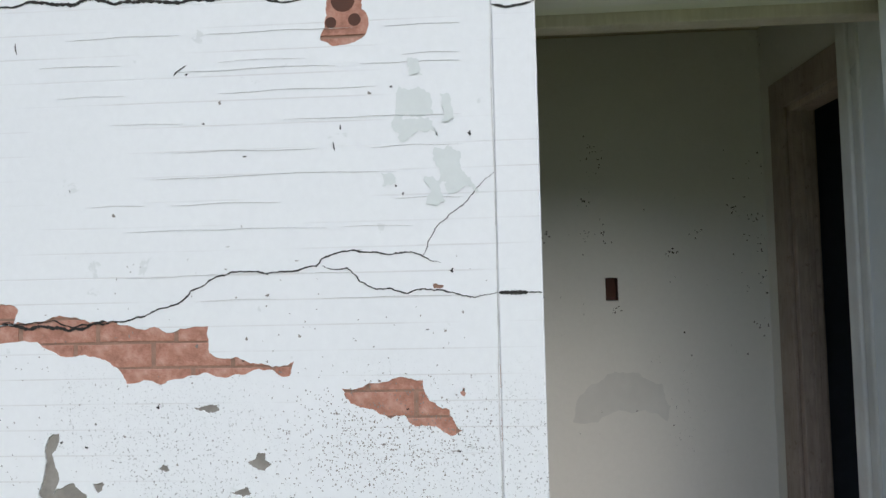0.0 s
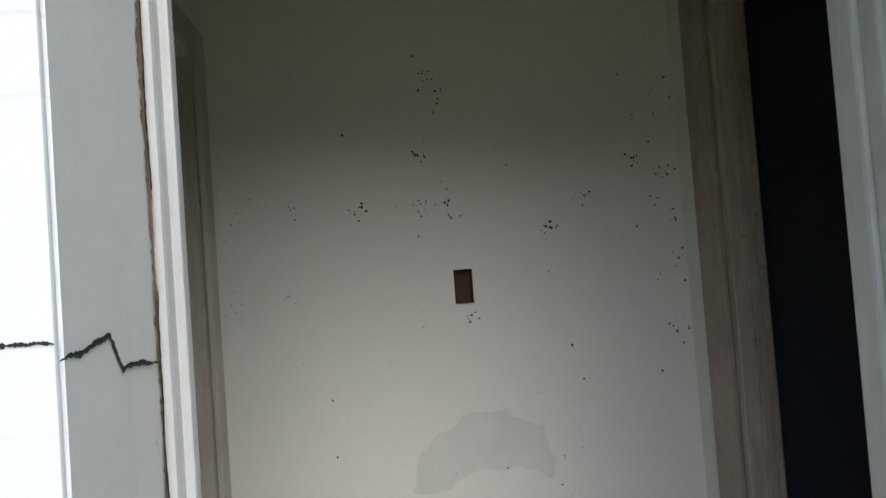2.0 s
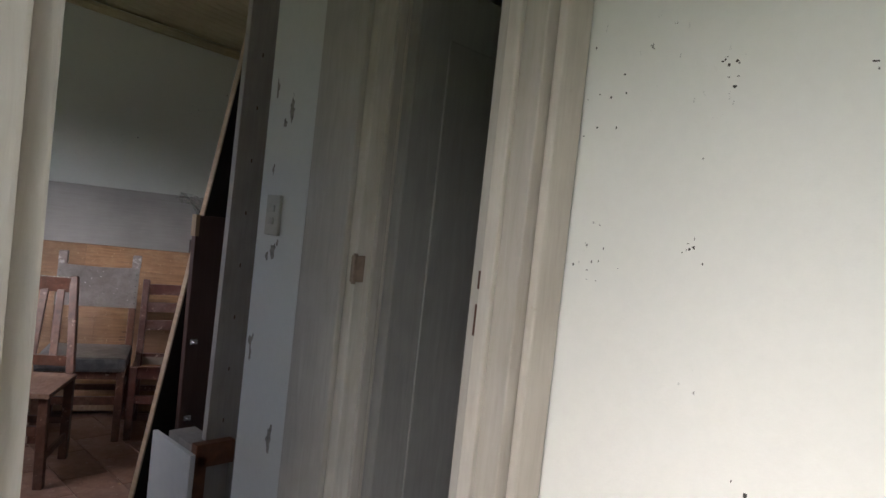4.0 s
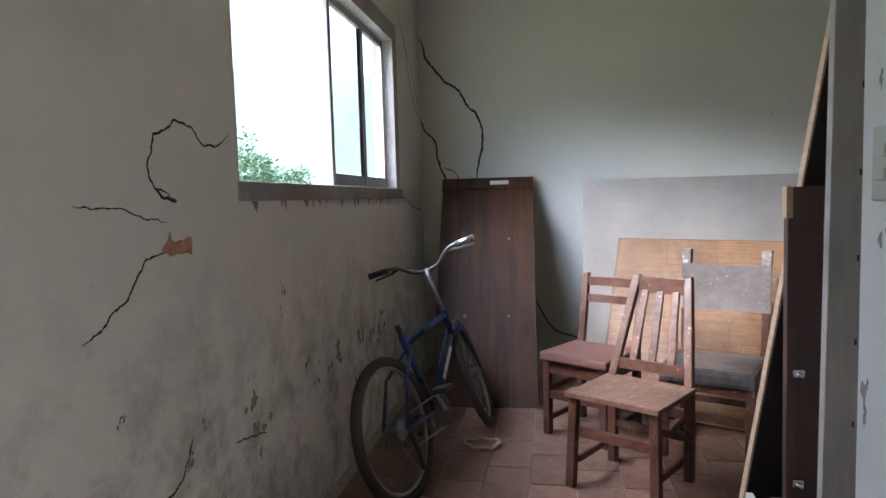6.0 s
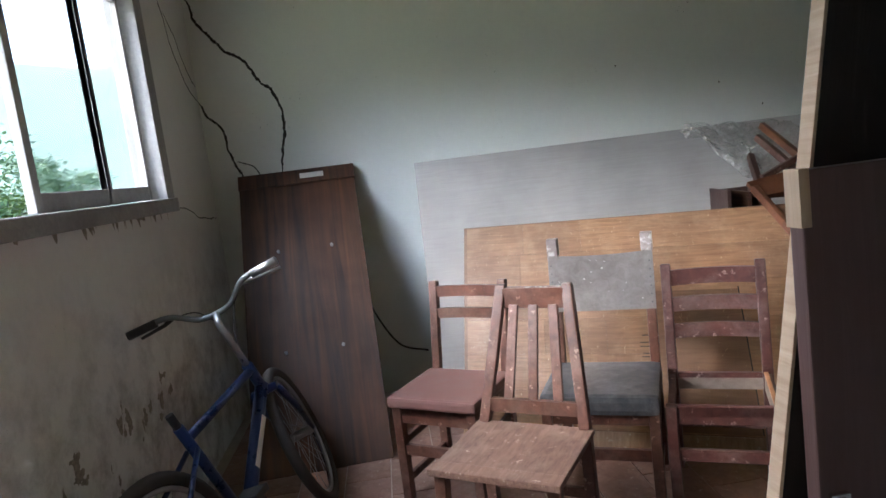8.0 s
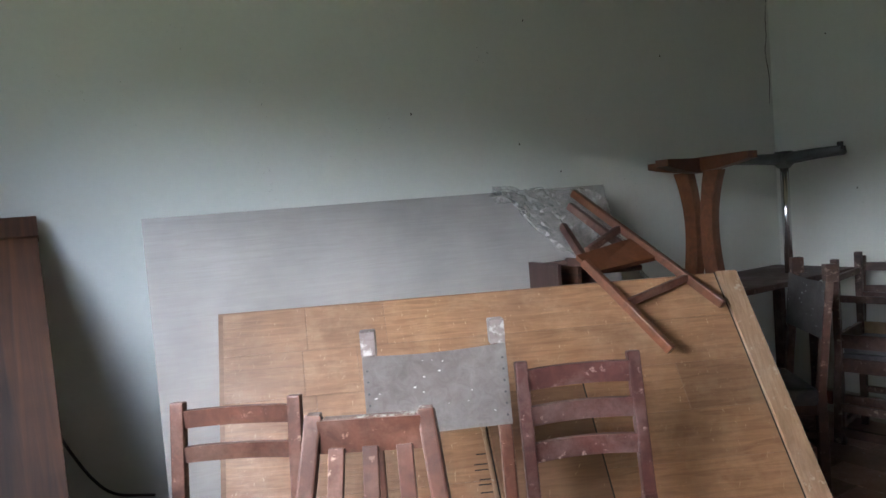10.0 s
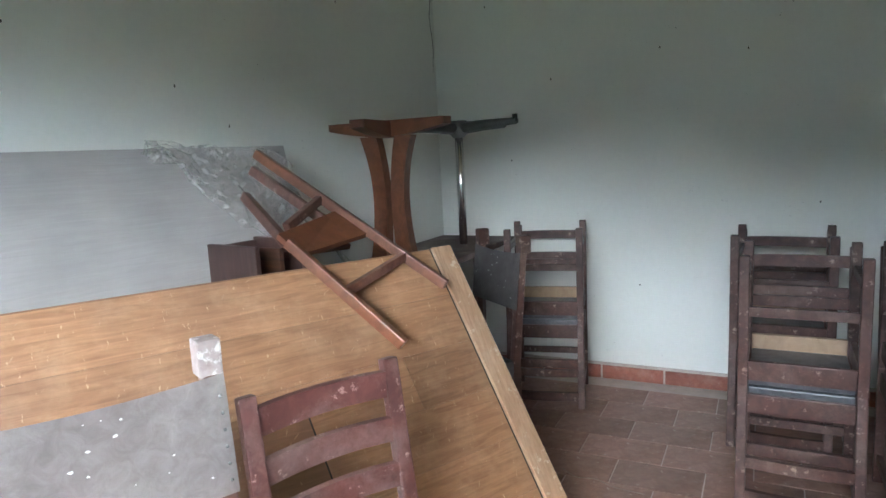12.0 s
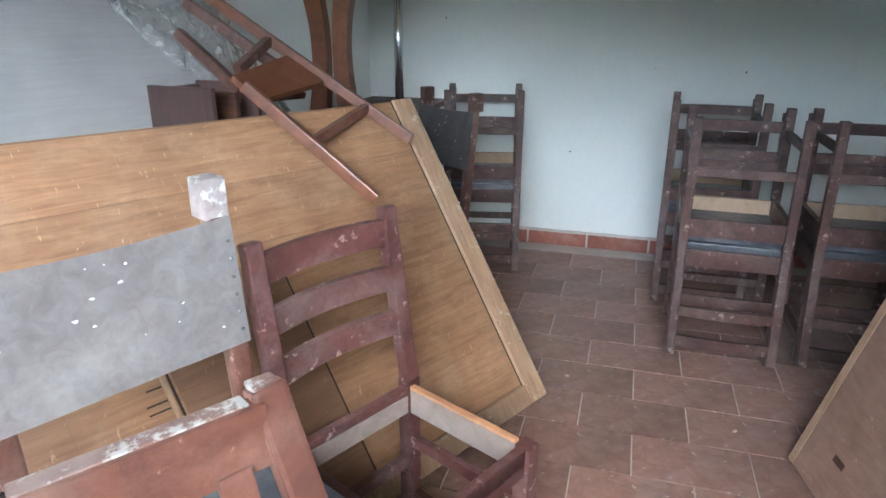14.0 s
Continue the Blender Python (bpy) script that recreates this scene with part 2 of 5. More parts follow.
M_GRASS = plain("grass ground", (0.26, 0.295, 0.12), 0.95, 0, 0.5, 3)
M_LEAF = plain("leaves", (0.16, 0.25, 0.13), 0.6, 0, 0.5, 2)
M_HILL = plain("hazy far woods", (0.16, 0.22, 0.16), 0.9, 0, 0.3, 0.05)
M_BARK = plain("bark", (0.10, 0.075, 0.05), 0.95, 0, 0.4, 20)


# ---- builders ----
def part(name, bm, mat, parent=None, label=""):
    me = bpy.data.meshes.new(name)
    bmesh.ops.recalc_face_normals(bm, faces=bm.faces)
    bm.to_mesh(me)
    bm.free()
    if mat:
        me.materials.append(mat)
    ob = new(name, me)
    ob.parent = parent
    if label:
        tagged(ob, label)
    return ob


def thing(name, m, label, category, group=""):
    ob = new(name)
    ob.empty_display_size = 0.1
    ob.matrix_world = m
    return tagged(ob, label, category, group)


def box(x0, x1, y0, y1, z0, z1, bevel=0.0, bm=None, m=None):
    own = bmesh.new()
    bmesh.ops.create_cube(own, size=1.0)
    s = Matrix.Translation(((x0 + x1) / 2, (y0 + y1) / 2, (z0 + z1) / 2)) @ Matrix.Diagonal((x1 - x0, y1 - y0, z1 - z0, 1))
    own.transform(s)
    if bevel:
        bmesh.ops.bevel(own, geom=own.edges[:], offset=bevel, segments=2, affect="EDGES", profile=0.6)
    if m is not None:
        own.transform(m)
    return merge(bm, own)


def merge(bm, own):
    if bm is None:
        return own
    me = bpy.data.meshes.new("tmp")
    own.to_mesh(me)
    own.free()
    bm.from_mesh(me)
    bpy.data.meshes.remove(me)
    return bm


def beam(p, q, w, d, bevel=0.004, up=(0, 0, 1), bm=None):
    """A bar from p to q, w wide across and d deep along up."""
    p, q = Vector(p), Vector(q)
    z = (q - p).normalized()
    x = Vector(up).cross(z)
    if x.length < 1e-3:
        x = Vector((1, 0, 0))
    x.normalize()
    y = z.cross(x)
    m = Matrix((x, y, z)).transposed().to_4x4()
    m.translation = p
    return box(-w / 2, w / 2, -d / 2, d / 2, 0, (q - p).length, bevel, bm, m)


def tube(points, r, seg=10, bm=None, closed=False):
    """A round bar along points; r is one radius or one a point."""
    own = bmesh.new()
    pts = [Vector(p) for p in points]
    rs = [r] * len(pts) if isinstance(r, (int, float)) else r
    rings = []
    n = len(pts)
    ref = None
    for i, p in enumerate(pts):
        a = pts[(i - 1) % n] if closed or i else p
        b = pts[(i + 1) % n] if closed or i < n - 1 else p
        t = (b - a).normalized()
        if ref is None:
            ref = Vector((0, 0, 1)) if abs(t.z) < 0.9 else Vector((1, 0, 0))
        x = (ref - t * ref.dot(t)).normalized()
        ref = x
        y = t.cross(x)
        rings.append([own.verts.new(p + (x * math.cos(k * math.tau / seg) + y * math.sin(k * math.tau / seg)) * rs[i]) for k in range(seg)])
    for i in range(n if closed else n - 1):
        a, b = rings[i], rings[(i + 1) % n]
        for k in range(seg):
            own.faces.new((a[k], a[(k + 1) % seg], b[(k + 1) % seg], b[k])).smooth = True
    if not closed:
        own.faces.new(rings[0][::-1])
        own.faces.new(rings[-1])
    return merge(bm, own)


def curve_points(ctrl, n=14):
    """Points on a smooth curve through the control points."""
    c = [Vector(p) for p in ctrl]
    c = [c[0] * 2 - c[1]] + c + [c[-1] * 2 - c[-2]]
    out = []
    for i in range(1, len(c) - 2):
        for k in range(n):
            t = k / n
            a, b, d, e = c[i - 1], c[i], c[i + 1], c[i + 2]
            out.append(0.5 * (2 * b + (d - a) * t + (2 * a - 5 * b + 4 * d - e) * t * t + (3 * b - a - 3 * d + e) * t ** 3))
    out.append(c[-2])
    return out


def ring(centre, axis, r, thick, seg=40, bm=None, tseg=8):
    axis = Vector(axis).normalized()
    x = axis.orthogonal().normalized()
    y = axis.cross(x)
    pts = [Vector(centre) + (x * math.cos(k * math.tau / seg) + y * math.sin(k * math.tau / seg)) * r for k in range(seg)]
    return tube(pts, thick, tseg, bm, True)


def wall(name, p, q, t, h, openings, mat, label, z0=0.0):
    """A wall whose seen face runs from p to q, t thick to its right, with openings (s0, s1, z0, z1) cut through."""
    p, q = Vector(p), Vector(q)
    d = (q - p).normalized()
    nrm = Vector((d.y, -d.x))
    length = (q - p).length
    ss = sorted({0.0, length, *[v for o in openings for v in o[:2]]})
    zs = sorted({z0, h, *[v for o in openings for v in o[2:]]})
    solid = {}
    for i in range(len(ss) - 1):
        for j in range(len(zs) - 1):
            s, z = (ss[i] + ss[i + 1]) / 2, (zs[j] + zs[j + 1]) / 2
            solid[i, j] = not any(o[0] < s < o[1] and o[2] < z < o[3] for o in openings)
    bm = bmesh.new()
    cache = {}

    def v(i, j, k):
        if (i, j, k) not in cache:
            a = p + d * ss[i] + nrm * t * k
            cache[i, j, k] = bm.verts.new((a.x, a.y, zs[j]))
        return cache[i, j, k]

    for (i, j), on in solid.items():
        if not on:
            continue
        for k in (0, 1):
            bm.faces.new([v(a, b, k) for a, b in ((i, j), (i + 1, j), (i + 1, j + 1), (i, j + 1))])
        for (di, dj), (a, b) in {(-1, 0): ((i, j), (i, j + 1)), (1, 0): ((i + 1, j), (i + 1, j + 1)), (0, -1): ((i, j), (i + 1, j)), (0, 1): ((i, j + 1), (i + 1, j + 1))}.items():
            if not solid.get((i + di, j + dj), False):
                bm.faces.new((v(*a, 0), v(*b, 0), v(*b, 1), v(*a, 1)))
    ob = part(name, bm, mat)
    return tagged(ob, label, "wall", kind="structure")


def setting(name, bm, mat, label, category):
    return tagged(part(name, bm, mat), label, category, kind="structure")


# ---- plan ----
WX, FX = -0.246, -0.385          # window wall: room face, outer face
AX = 1.325                       # alcove back wall and partition
EX = 4.63                        # far side wall
NW, NE = (WX, 6.74), (EX, 6.02)  # ends of the end wall
D1Y, D1R = 1.78, 1.90            # wall between alcove and room
SY = 2.90                        # room side of the cross wall
AY = 0.075                       # alcove's other side wall
TOP = 3.1

# one wall of the facade, with the entrance and the window
west = wall("wall_west", (WX, 6.90), (WX, -1.7), WX - FX, TOP,
            [(6.90 - 1.44, 6.90 - 0.40, 0.0, 2.275), (6.90 - 5.86, 6.90 - 3.665, 1.39, 2.42)], M_WALL_W,
            "window wall of damp-stained plaster with long cracks", -0.3)
west.data.materials.append(M_FACADE)
for poly in west.data.polygons:
    if poly.normal.x < -0.5 and abs(poly.center.x - FX) < 0.01:
        poly.material_index = 1
north = wall("wall_north", NW, (EX + 0.1, NE[1] - 0.0148), -0.15, TOP, [], M_WALL, "tall dull cream plaster end wall, cracked near one corner")
east = wall("wall_east", (EX, 6.2), (EX, SY - 0.12), -0.15, TOP, [], M_WALL, "plain bluish white plaster wall behind stacked chairs")
wall("wall_south", (EX, SY), (AX + 0.12, SY), -0.12, TOP, [], M_WALL, "plain plaster cross wall closing the room")
# back room wall, darkened by its material to look unlit
wall("wall_back_side", (AX, -1.2), (AX, AY - 0.12), 0.12, TOP, [], M_DARKROOM, "side wall of an unlit back room, coloured dark for shade")
PY = 0.12 - AY
partition = wall("wall_partition", (AX, AY - 0.12), (AX, SY), 0.12, TOP, [(PY + 0.874, PY + 0.942, 1.31, 1.435), (PY + 1.96, PY + 2.45, 0, 2.12)], M_ALCOVE, "off-white plaster wall with mould spots and a doorway")
wall("wall_alcove", (AX, D1Y), (WX, D1Y), 0.12, TOP, [(AX - 1.245, AX - 0.395, 0, 2.25)], M_ALCOVE, "thin plaster wall between entrance alcove and room")
wall("wall_alcove_side", (AX, AY), (WX, AY), -0.12, TOP, [(AX - 1.06, AX - 0.22, 0, 2.28)], M_ALCOVE, "alcove side wall with a dark doorway")
wall("wall_closet", (3.0, 1.0), (AX + 0.12, 1.0), -0.1, TOP, [], M_WALL, "plain plaster wall of a dark side room")
wall("wall_closet_end", (3.0, SY - 0.12), (3.0, 0.9), 0.1, TOP, [], M_WALL, "plain plaster end wall of a dark side room")
wall("wall_back_room", (AX, -1.2), (FX, -1.2), -0.12, TOP, [], M_DARKROOM, "plain plaster wall of an unlit back room, coloured dark for shade")

floor = setting("floor", box(FX + 0.02, EX + 0.12, -1.75, 6.9, -0.12, -0.006), M_GROUT, "worn clay tile floor with pale joints", "floor")
setting("floor_alcove", box(WX, AX - 0.002, AY + 0.002, D1R, -0.006, 0.0), M_CONCRETE, "bare cement floor of the entrance alcove", "floor")

# ceiling of boards that falls gently towards the far side
bm = bmesh.new()
y0 = 1.92
k = 0
while y0 < 6.85:
    for a, b in ((WX + 0.002, EX - 0.002),):
        za, zb = 2.79 - 0.08 * (a - 2), 2.79 - 0.08 * (b - 2)
        own = box(a, b, y0 + 0.004, y0 + 0.098, 0, 0.02, 0.003)
        for v in own.verts:
            v.co.z += 2.79 - 0.08 * (v.co.x - 2)
        merge(bm, own)
    y0 += 0.1
setting("ceiling", bm, M_CEIL, "yellowed narrow board ceiling", "ceiling")
setting("ceiling_alcove", box(WX + 0.002, AX - 0.002, AY + 0.002, D1Y - 0.002, 2.77, 2.8), M_CEIL, "dim board ceiling of the alcove", "ceiling")
# slab is never in view, added to stop daylight leaking in from above
setting("roof", box(FX - 0.30, EX + 0.4, -2.0, 7.2, TOP, TOP + 0.08), M_CONCRETE, "unseen roof slab over the whole house, stops light leaks", "roof")


def cornice(p, q, slope=True):
    p, q = Vector(p), Vector(q)
    bm = bmesh.new()
    for w, d, off in ((0.05, 0.022, 0.0), (0.03, 0.045, 0.028)):
        beam((p.x, p.y, p.z - off), (q.x, q.y, q.z - off), w, d, 0.004, bm=bm)
    return setting("cornice", bm, M_CEIL, "cream wooden cornice along the ceiling edge", "trim")


cornice((WX, 6.71, 2.94), (EX, 5.99, 2.55))
cornice((EX - 0.028, 6.0, 2.55), (EX - 0.028, SY, 2.55))
cornice((WX + 0.028, 6.7, 2.94), (WX + 0.028, D1R, 2.94))


# ---- doors and window ----
def door_frame(name, m, width, height, depth, mat, label, jamb=0.045, cas=0.09, far=True):
    """A lining and casings round an opening that is width wide along local x and depth deep along local y; origin at its near lower corner."""
    t = thing(name, m, label, "door frame")
    t["kind"] = "structure"
    for x in (0.0, width - jamb):
        part("jamb", box(x, x + jamb, 0.004, depth - 0.004, 0, height, 0.004), mat, t)
        part("stop", box(x + (jamb if x == 0 else -0.014), x + (jamb + 0.014 if x == 0 else 0), depth * 0.45, depth * 0.45 + 0.03, 0, height - jamb, 0.003), mat, t) if x or name != "door_1" else None
    part("head", box(jamb, width - jamb, 0.004, depth - 0.004, height - jamb, height, 0.004), mat, t)
    for y in ((-0.018, 0.003), (depth - 0.003, depth + 0.018)) if far else ((-0.018, 0.003),):
        for x in (-cas + 0.015, width - 0.015):
            part("casing", box(x, x + cas, *y, 0, height + cas - 0.015, 0.006), mat, t)
        part("casing", box(0.015, width - 0.015, *y, height - 0.015, height + cas - 0.015, 0.006), mat, t)
    return t


d1 = door_frame("door_1", pose(0.395, D1Y, 0), 0.85, 2.25, D1R - D1Y, M_FRAME, "cream painted empty door frame with latch mortises", cas=0.085)
for z, h in ((1.265, 0.035), (1.175, 0.06)):
    part("mortise", box(0.85 - 0.0475, 0.85 - 0.042, 0.062, 0.098, z, z + h, 0.001), M_HOLE, d1, "dark empty latch mortise")
door_frame("door_3", pose(1.06, AY, 0, 0, 0, 180), 0.84, 2.28, 0.12, M_BROWNFRAME, "brownish cream frame of an empty dark doorway", cas=0.15)
d2 = door_frame("door_2", pose(AX, 2.45, 0, 0, 0, -90), 0.49, 2.12, 0.12, M_FRAME, "cream frame with an open grey door leaf", cas=0.19)
leaf = part("door_leaf", box(0.05, 0.09, 0.10, 0.57, 0.01, 2.06, 0.004), M_DOORLEAF, d2, "grey painted door leaf standing open")
part("door_panel", box(0.087, 0.095, 0.22, 0.47, 0.3, 1.9, 0.004), M_DOORLEAF, d2)
hinge = bmesh.new()
box(0.036, 0.05, -0.006, 0.03, 1.21, 1.28, 0.002, hinge)
tube([(0.045, 0.0, 1.205), (0.045, 0.0, 1.285)], 0.006, 8, hinge)
part("hinge", hinge, M_RUST, d2, "rusty steel hinge")

# entrance frame set in the thickness of the facade
ent = thing("door_4", pose(-0.16, 0, 0), "white painted frame of the open entrance", "door frame")
ent["kind"] = "structure"
for y0, y1 in ((1.428, 1.475),):
    part("jamb", box(0, 0.075, y0, y1, 0, 2.315, 0.008), M_WHITEFRAME, ent)
    part("stop", box(0.028, 0.05, y0 - 0.012 if y0 > 1 else y1 - 0.004, y0 + 0.004 if y0 > 1 else y1 + 0.012, 0, 2.13, 0.003), M_WHITEFRAME, ent)
part("head", box(0, 0.075, 0.30, 1.428, 2.25, 2.315, 0.006), M_FRAME, ent)
setting("jamb_left", box(WX + 0.001, -0.161, 1.441, 1.52, 0, 2.6), M_ALCOVE, "dirty plaster reveal of the entrance", "trim")
setting("pier", box(WX + 0.001, 0.13, AY + 0.001, 0.288, 0, 2.6, 0.004), M_PIER, "smooth grey-white pier inside the entrance", "trim")
for x0, x1, y1 in ((0.10, 0.165, 0.308), (0.055, 0.10, 0.298)):
    part("pier_trim", box(x0 + 0.16, x1 + 0.16, AY + 0.002, y1, 0, 2.599, 0.008), M_WHITEFRAME, ent, "white rounded trim strip")
setting("lintel", box(WX + 0.001, -0.161, 0.29, 1.44, 2.29, 2.6), M_ALCOVE, "plaster lintel over the entrance", "trim")
setting("pilaster", box(FX - 0.009, FX - 0.0005, 1.443, 1.566, -0.3, 2.6, 0.003), M_FACADE, "smooth raised white border beside the entrance", "trim")

win = thing("window_1", pose(0, 0, 0), "weathered grey wooden sliding window, partly open", "window")
win["kind"] = "structure"
WY0, WY1, WZ0, WZ1 = 3.665, 5.86, 1.39, 2.42
for y, w in ((WY0, 0.018), (WY1 - 0.055, 0.055)):
    part("frame_post", box(FX + 0.02, WX + (0.02 if w > 0.03 else -0.004), y, y + w, WZ0, WZ1, 0.005), M_WINFRAME, win)
part("frame_head", box(FX + 0.02, WX + 0.02, WY0 + 0.018, WY1 - 0.055, WZ1 - 0.06, WZ1, 0.005), M_WINFRAME, win)
part("window_sill", box(FX + 0.01, WX + 0.035, WY0 - 0.006, WY1 + 0.05, WZ0 - 0.055, WZ0 + 0.012, 0.006), M_WINFRAME, win)
for y in (WY1,):
    part("casing", box(WX - 0.001, WX + 0.018, y - 0.005, y + 0.055, WZ0 + 0.012, WZ1 + 0.06, 0.004), M_WINFRAME, win)
part("casing", box(WX - 0.001, WX + 0.018, WY0 + 0.005, WY1 - 0.005, WZ1 - 0.005, WZ1 + 0.06, 0.004), M_WINFRAME, win)
glass, gnt, gb = material("dusty window glass", 0.05)
gb.inputs["Transmission Weight"].default_value, gb.inputs["IOR"].default_value = 1.0, 1.1
for a, b in ((4.755, 5.345), (5.32, 5.80)):
    x = FX + 0.06
    sash = part("sash", box(x, x + 0.03, a, a + 0.045, WZ0 + 0.014, WZ1 - 0.06, 0.003), M_WINFRAME, win)
    part("stile", box(x, x + 0.03, b - 0.025, b, WZ0 + 0.014, WZ1 - 0.06, 0.003), M_WINFRAME, sash)
    part("rail", box(x + 0.002, x + 0.028, a + 0.045, b - 0.025, WZ0 + 0.014, WZ0 + 0.08, 0.003), M_WINFRAME, sash)
    part("rail", box(x + 0.002, x + 0.028, a + 0.045, b - 0.025, WZ1 - 0.10, WZ1 - 0.06, 0.003), M_WINFRAME, sash)
    pane = part("pane", box(x + 0.012, x + 0.016, a + 0.04, b - 0.02, WZ0 + 0.07, WZ1 - 0.09), glass, sash, "dusty glass pane")
    pane.visible_shadow = False


# ---- chairs ----
def chair(name, m, label, kind, wood_mat, group="", bare_front=False):
    """A wooden chair facing local -y, origin on the floor under the middle of its seat."""
    t = thing(name, m, label, "chair", group)
    W, D, SH, H = 0.40, 0.40, 0.44, 0.92
    rake = 0.07
    if kind == "slat":
        W, rake, H = 0.42, 0.15, 0.92
    if kind == "leather":
        W, D, H, rake = 0.44, 0.44, 1.01, 0.06
    if kind == "ladder":
        W, H = 0.40, 0.87
    if kind == "red":
        W, H = 0.39, 0.865
    if kind == "plain":
        SH, H = 0.47, 0.925
    leg = 0.034 if kind == "plain" else 0.04
    top_in = 0.062 if kind == "slat" else 0.0
    for s in (-1, 1):
        x = s * (W / 2 - leg / 2)
        part("leg", beam((x * (1.07 if kind == "slat" else 1), -D / 2 + leg / 2 - (0.02 if kind == "slat" else 0), 0), (x, -D / 2 + leg / 2, SH - 0.02), leg, leg, 0.004, (0, 1, 0)), wood_mat, t)
        b = beam((x, D / 2 - leg / 2, 0), (x, D / 2 - leg / 2, SH), leg, leg, 0.004, (0, 1, 0))
        beam((x, D / 2 - leg / 2, SH - 0.006), (x - s * top_in, D / 2 - leg / 2 + rake, H), leg, leg * 0.85, 0.006, (0, 1, 0), b)
        part("back_post", b, wood_mat, t)
        if kind == "leather":
            part("finial", box(x - 0.024, x + 0.024, D / 2 - 0.045 + rake, D / 2 + 0.008 + rake, H - 0.075, H + 0.002, 0.005), M_SCUFF, t, "scuffed bare post top")
    zs = {"slat": (0.12,), "plain": (0.10,)}.get(kind, (0.09, 0.26))
    for z in zs:
        part("stretcher", beam((-W / 2 + leg, -D / 2 + leg / 2, z + 0.14), (W / 2 - leg, -D / 2 + leg / 2, z + 0.14), 0.022, 0.045, 0.003), wood_mat, t)
        for s in (-1, 1):
            x = s * (W / 2 - leg / 2)
            part("stretcher", beam((x, -D / 2 + leg, z), (x, D / 2 - leg, z), 0.02, 0.032, 0.003), wood_mat, t)
    part("stretcher", beam((-W / 2 + leg, D / 2 - leg / 2, 0.2), (W / 2 - leg, D / 2 - leg / 2, 0.2), 0.02, 0.035, 0.003), wood_mat, t)
    for y in (-D / 2 + leg / 2, D / 2 - leg / 2) if kind != "slat" else ():
        part("apron", beam((-W / 2 + leg, y, SH - 0.055), (W / 2 - leg, y, SH - 0.055), 0.022, 0.07, 0.003), M_BARE if bare_front and y < 0 else wood_mat, t)
    for s in (-1, 1) if kind != "slat" else ():
        x = s * (W / 2 - leg / 2)
        part("apron", beam((x, -D / 2 + leg, SH - 0.055), (x, D / 2 - leg, SH - 0.055), 0.022, 0.07, 0.003), wood_mat, t)

    def rail(z, h, dep=0.02, bow=0.012, mat=None):
        f = (z - SH) / (H - SH)
        y = D / 2 - leg / 2 + rake * f
        w = W / 2 - leg + 0.004 - top_in * f
        bm = bmesh.new()
        n = 8
        rows = []
        for i in range(n + 1):
            u = -1 + 2 * i / n
            yy = y + bow * (1 - u * u)
            rows.append([bm.verts.new((u * w, yy + dy, z + dz + 0.1 * bow * (1 - u * u))) for dy, dz in ((-dep / 2, -h / 2), (dep / 2, -h / 2), (dep / 2, h / 2), (-dep / 2, h / 2))])
        for a, b in zip(rows, rows[1:]):
            for k in range(4):
                bm.faces.new((a[k], a[(k + 1) % 4], b[(k + 1) % 4], b[k]))
        bm.faces.new(rows[0]), bm.faces.new(rows[-1])
        part("back_rail", bm, mat or wood_mat, t)

    if kind == "slat":
        part("seat", box(-W / 2 - 0.01, W / 2 + 0.01, -D / 2 - 0.02, D / 2 - 0.01, SH - 0.022, SH, 0.006), M_SEATWOOD, t, "dusty scuffed wooden seat")
        part("seat_batten", box(-W / 2 - 0.011, W / 2 + 0.011, -D / 2 - 0.021, -D / 2 + 0.045, SH - 0.021, SH + 0.002, 0.004), M_SEATWOOD, t)
        rail(H - 0.045, 0.075, 0.022, 0.0)
        yt = D / 2 - leg / 2 + rake
        part("worn_edge", box(-W / 2 + leg + top_in + 0.004, W / 2 - leg - top_in - 0.004, yt - 0.018, yt + 0.004, H - 0.0095, H - 0.005, 0.002), M_TEAL, t, "rubbed top edge with pale teal paint")
        for s in (-1, 1):
            x = s * (W / 2 - leg / 2 - top_in)
            part("worn_top", box(x - 0.016, x + 0.016, yt - 0.014, yt + 0.014, H - 0.004, H + 0.004, 0.004), M_TEAL, t, "rubbed post top with pale teal paint")
        rail(SH + 0.06, 0.05, 0.022, 0.0)
        for x in (-0.09, 0.0, 0.09):
            f0, f1 = (0.08) / (H - SH), (H - 0.08 - SH) / (H - SH)
            part("slat", beam((x * 1.05, D / 2 - 0.02 + rake * f0, SH + 0.08), (x * 0.85, D / 2 - 0.02 + rake * f1, H - 0.07), 0.036, 0.014, 0.003, (0, 1, 0)), wood_mat, t)
    elif kind == "red":
        part("seat", box(-W / 2 - 0.012, W / 2 + 0.012, -D / 2 - 0.015, D / 2 - 0.03, SH - 0.02, SH + 0.028, 0.014), M_REDVINYL, t, "faded red padded seat")
        rail(H - 0.05, 0.05), rail(H - 0.15, 0.045)
    elif kind == "leather":
        part("seat", box(-W / 2 - 0.005, W / 2 + 0.005, -D / 2 - 0.01, D / 2 - 0.03, SH - 0.05, SH + 0.03, 0.025), M_DARKLEATHER, t, "dark worn leather seat")
        bm = bmesh.new()
        f0, f1 = (0.30) / (H - SH), (H - 0.065 - SH) / (H - SH)
        nx, nz = 12, 8
        grid = []
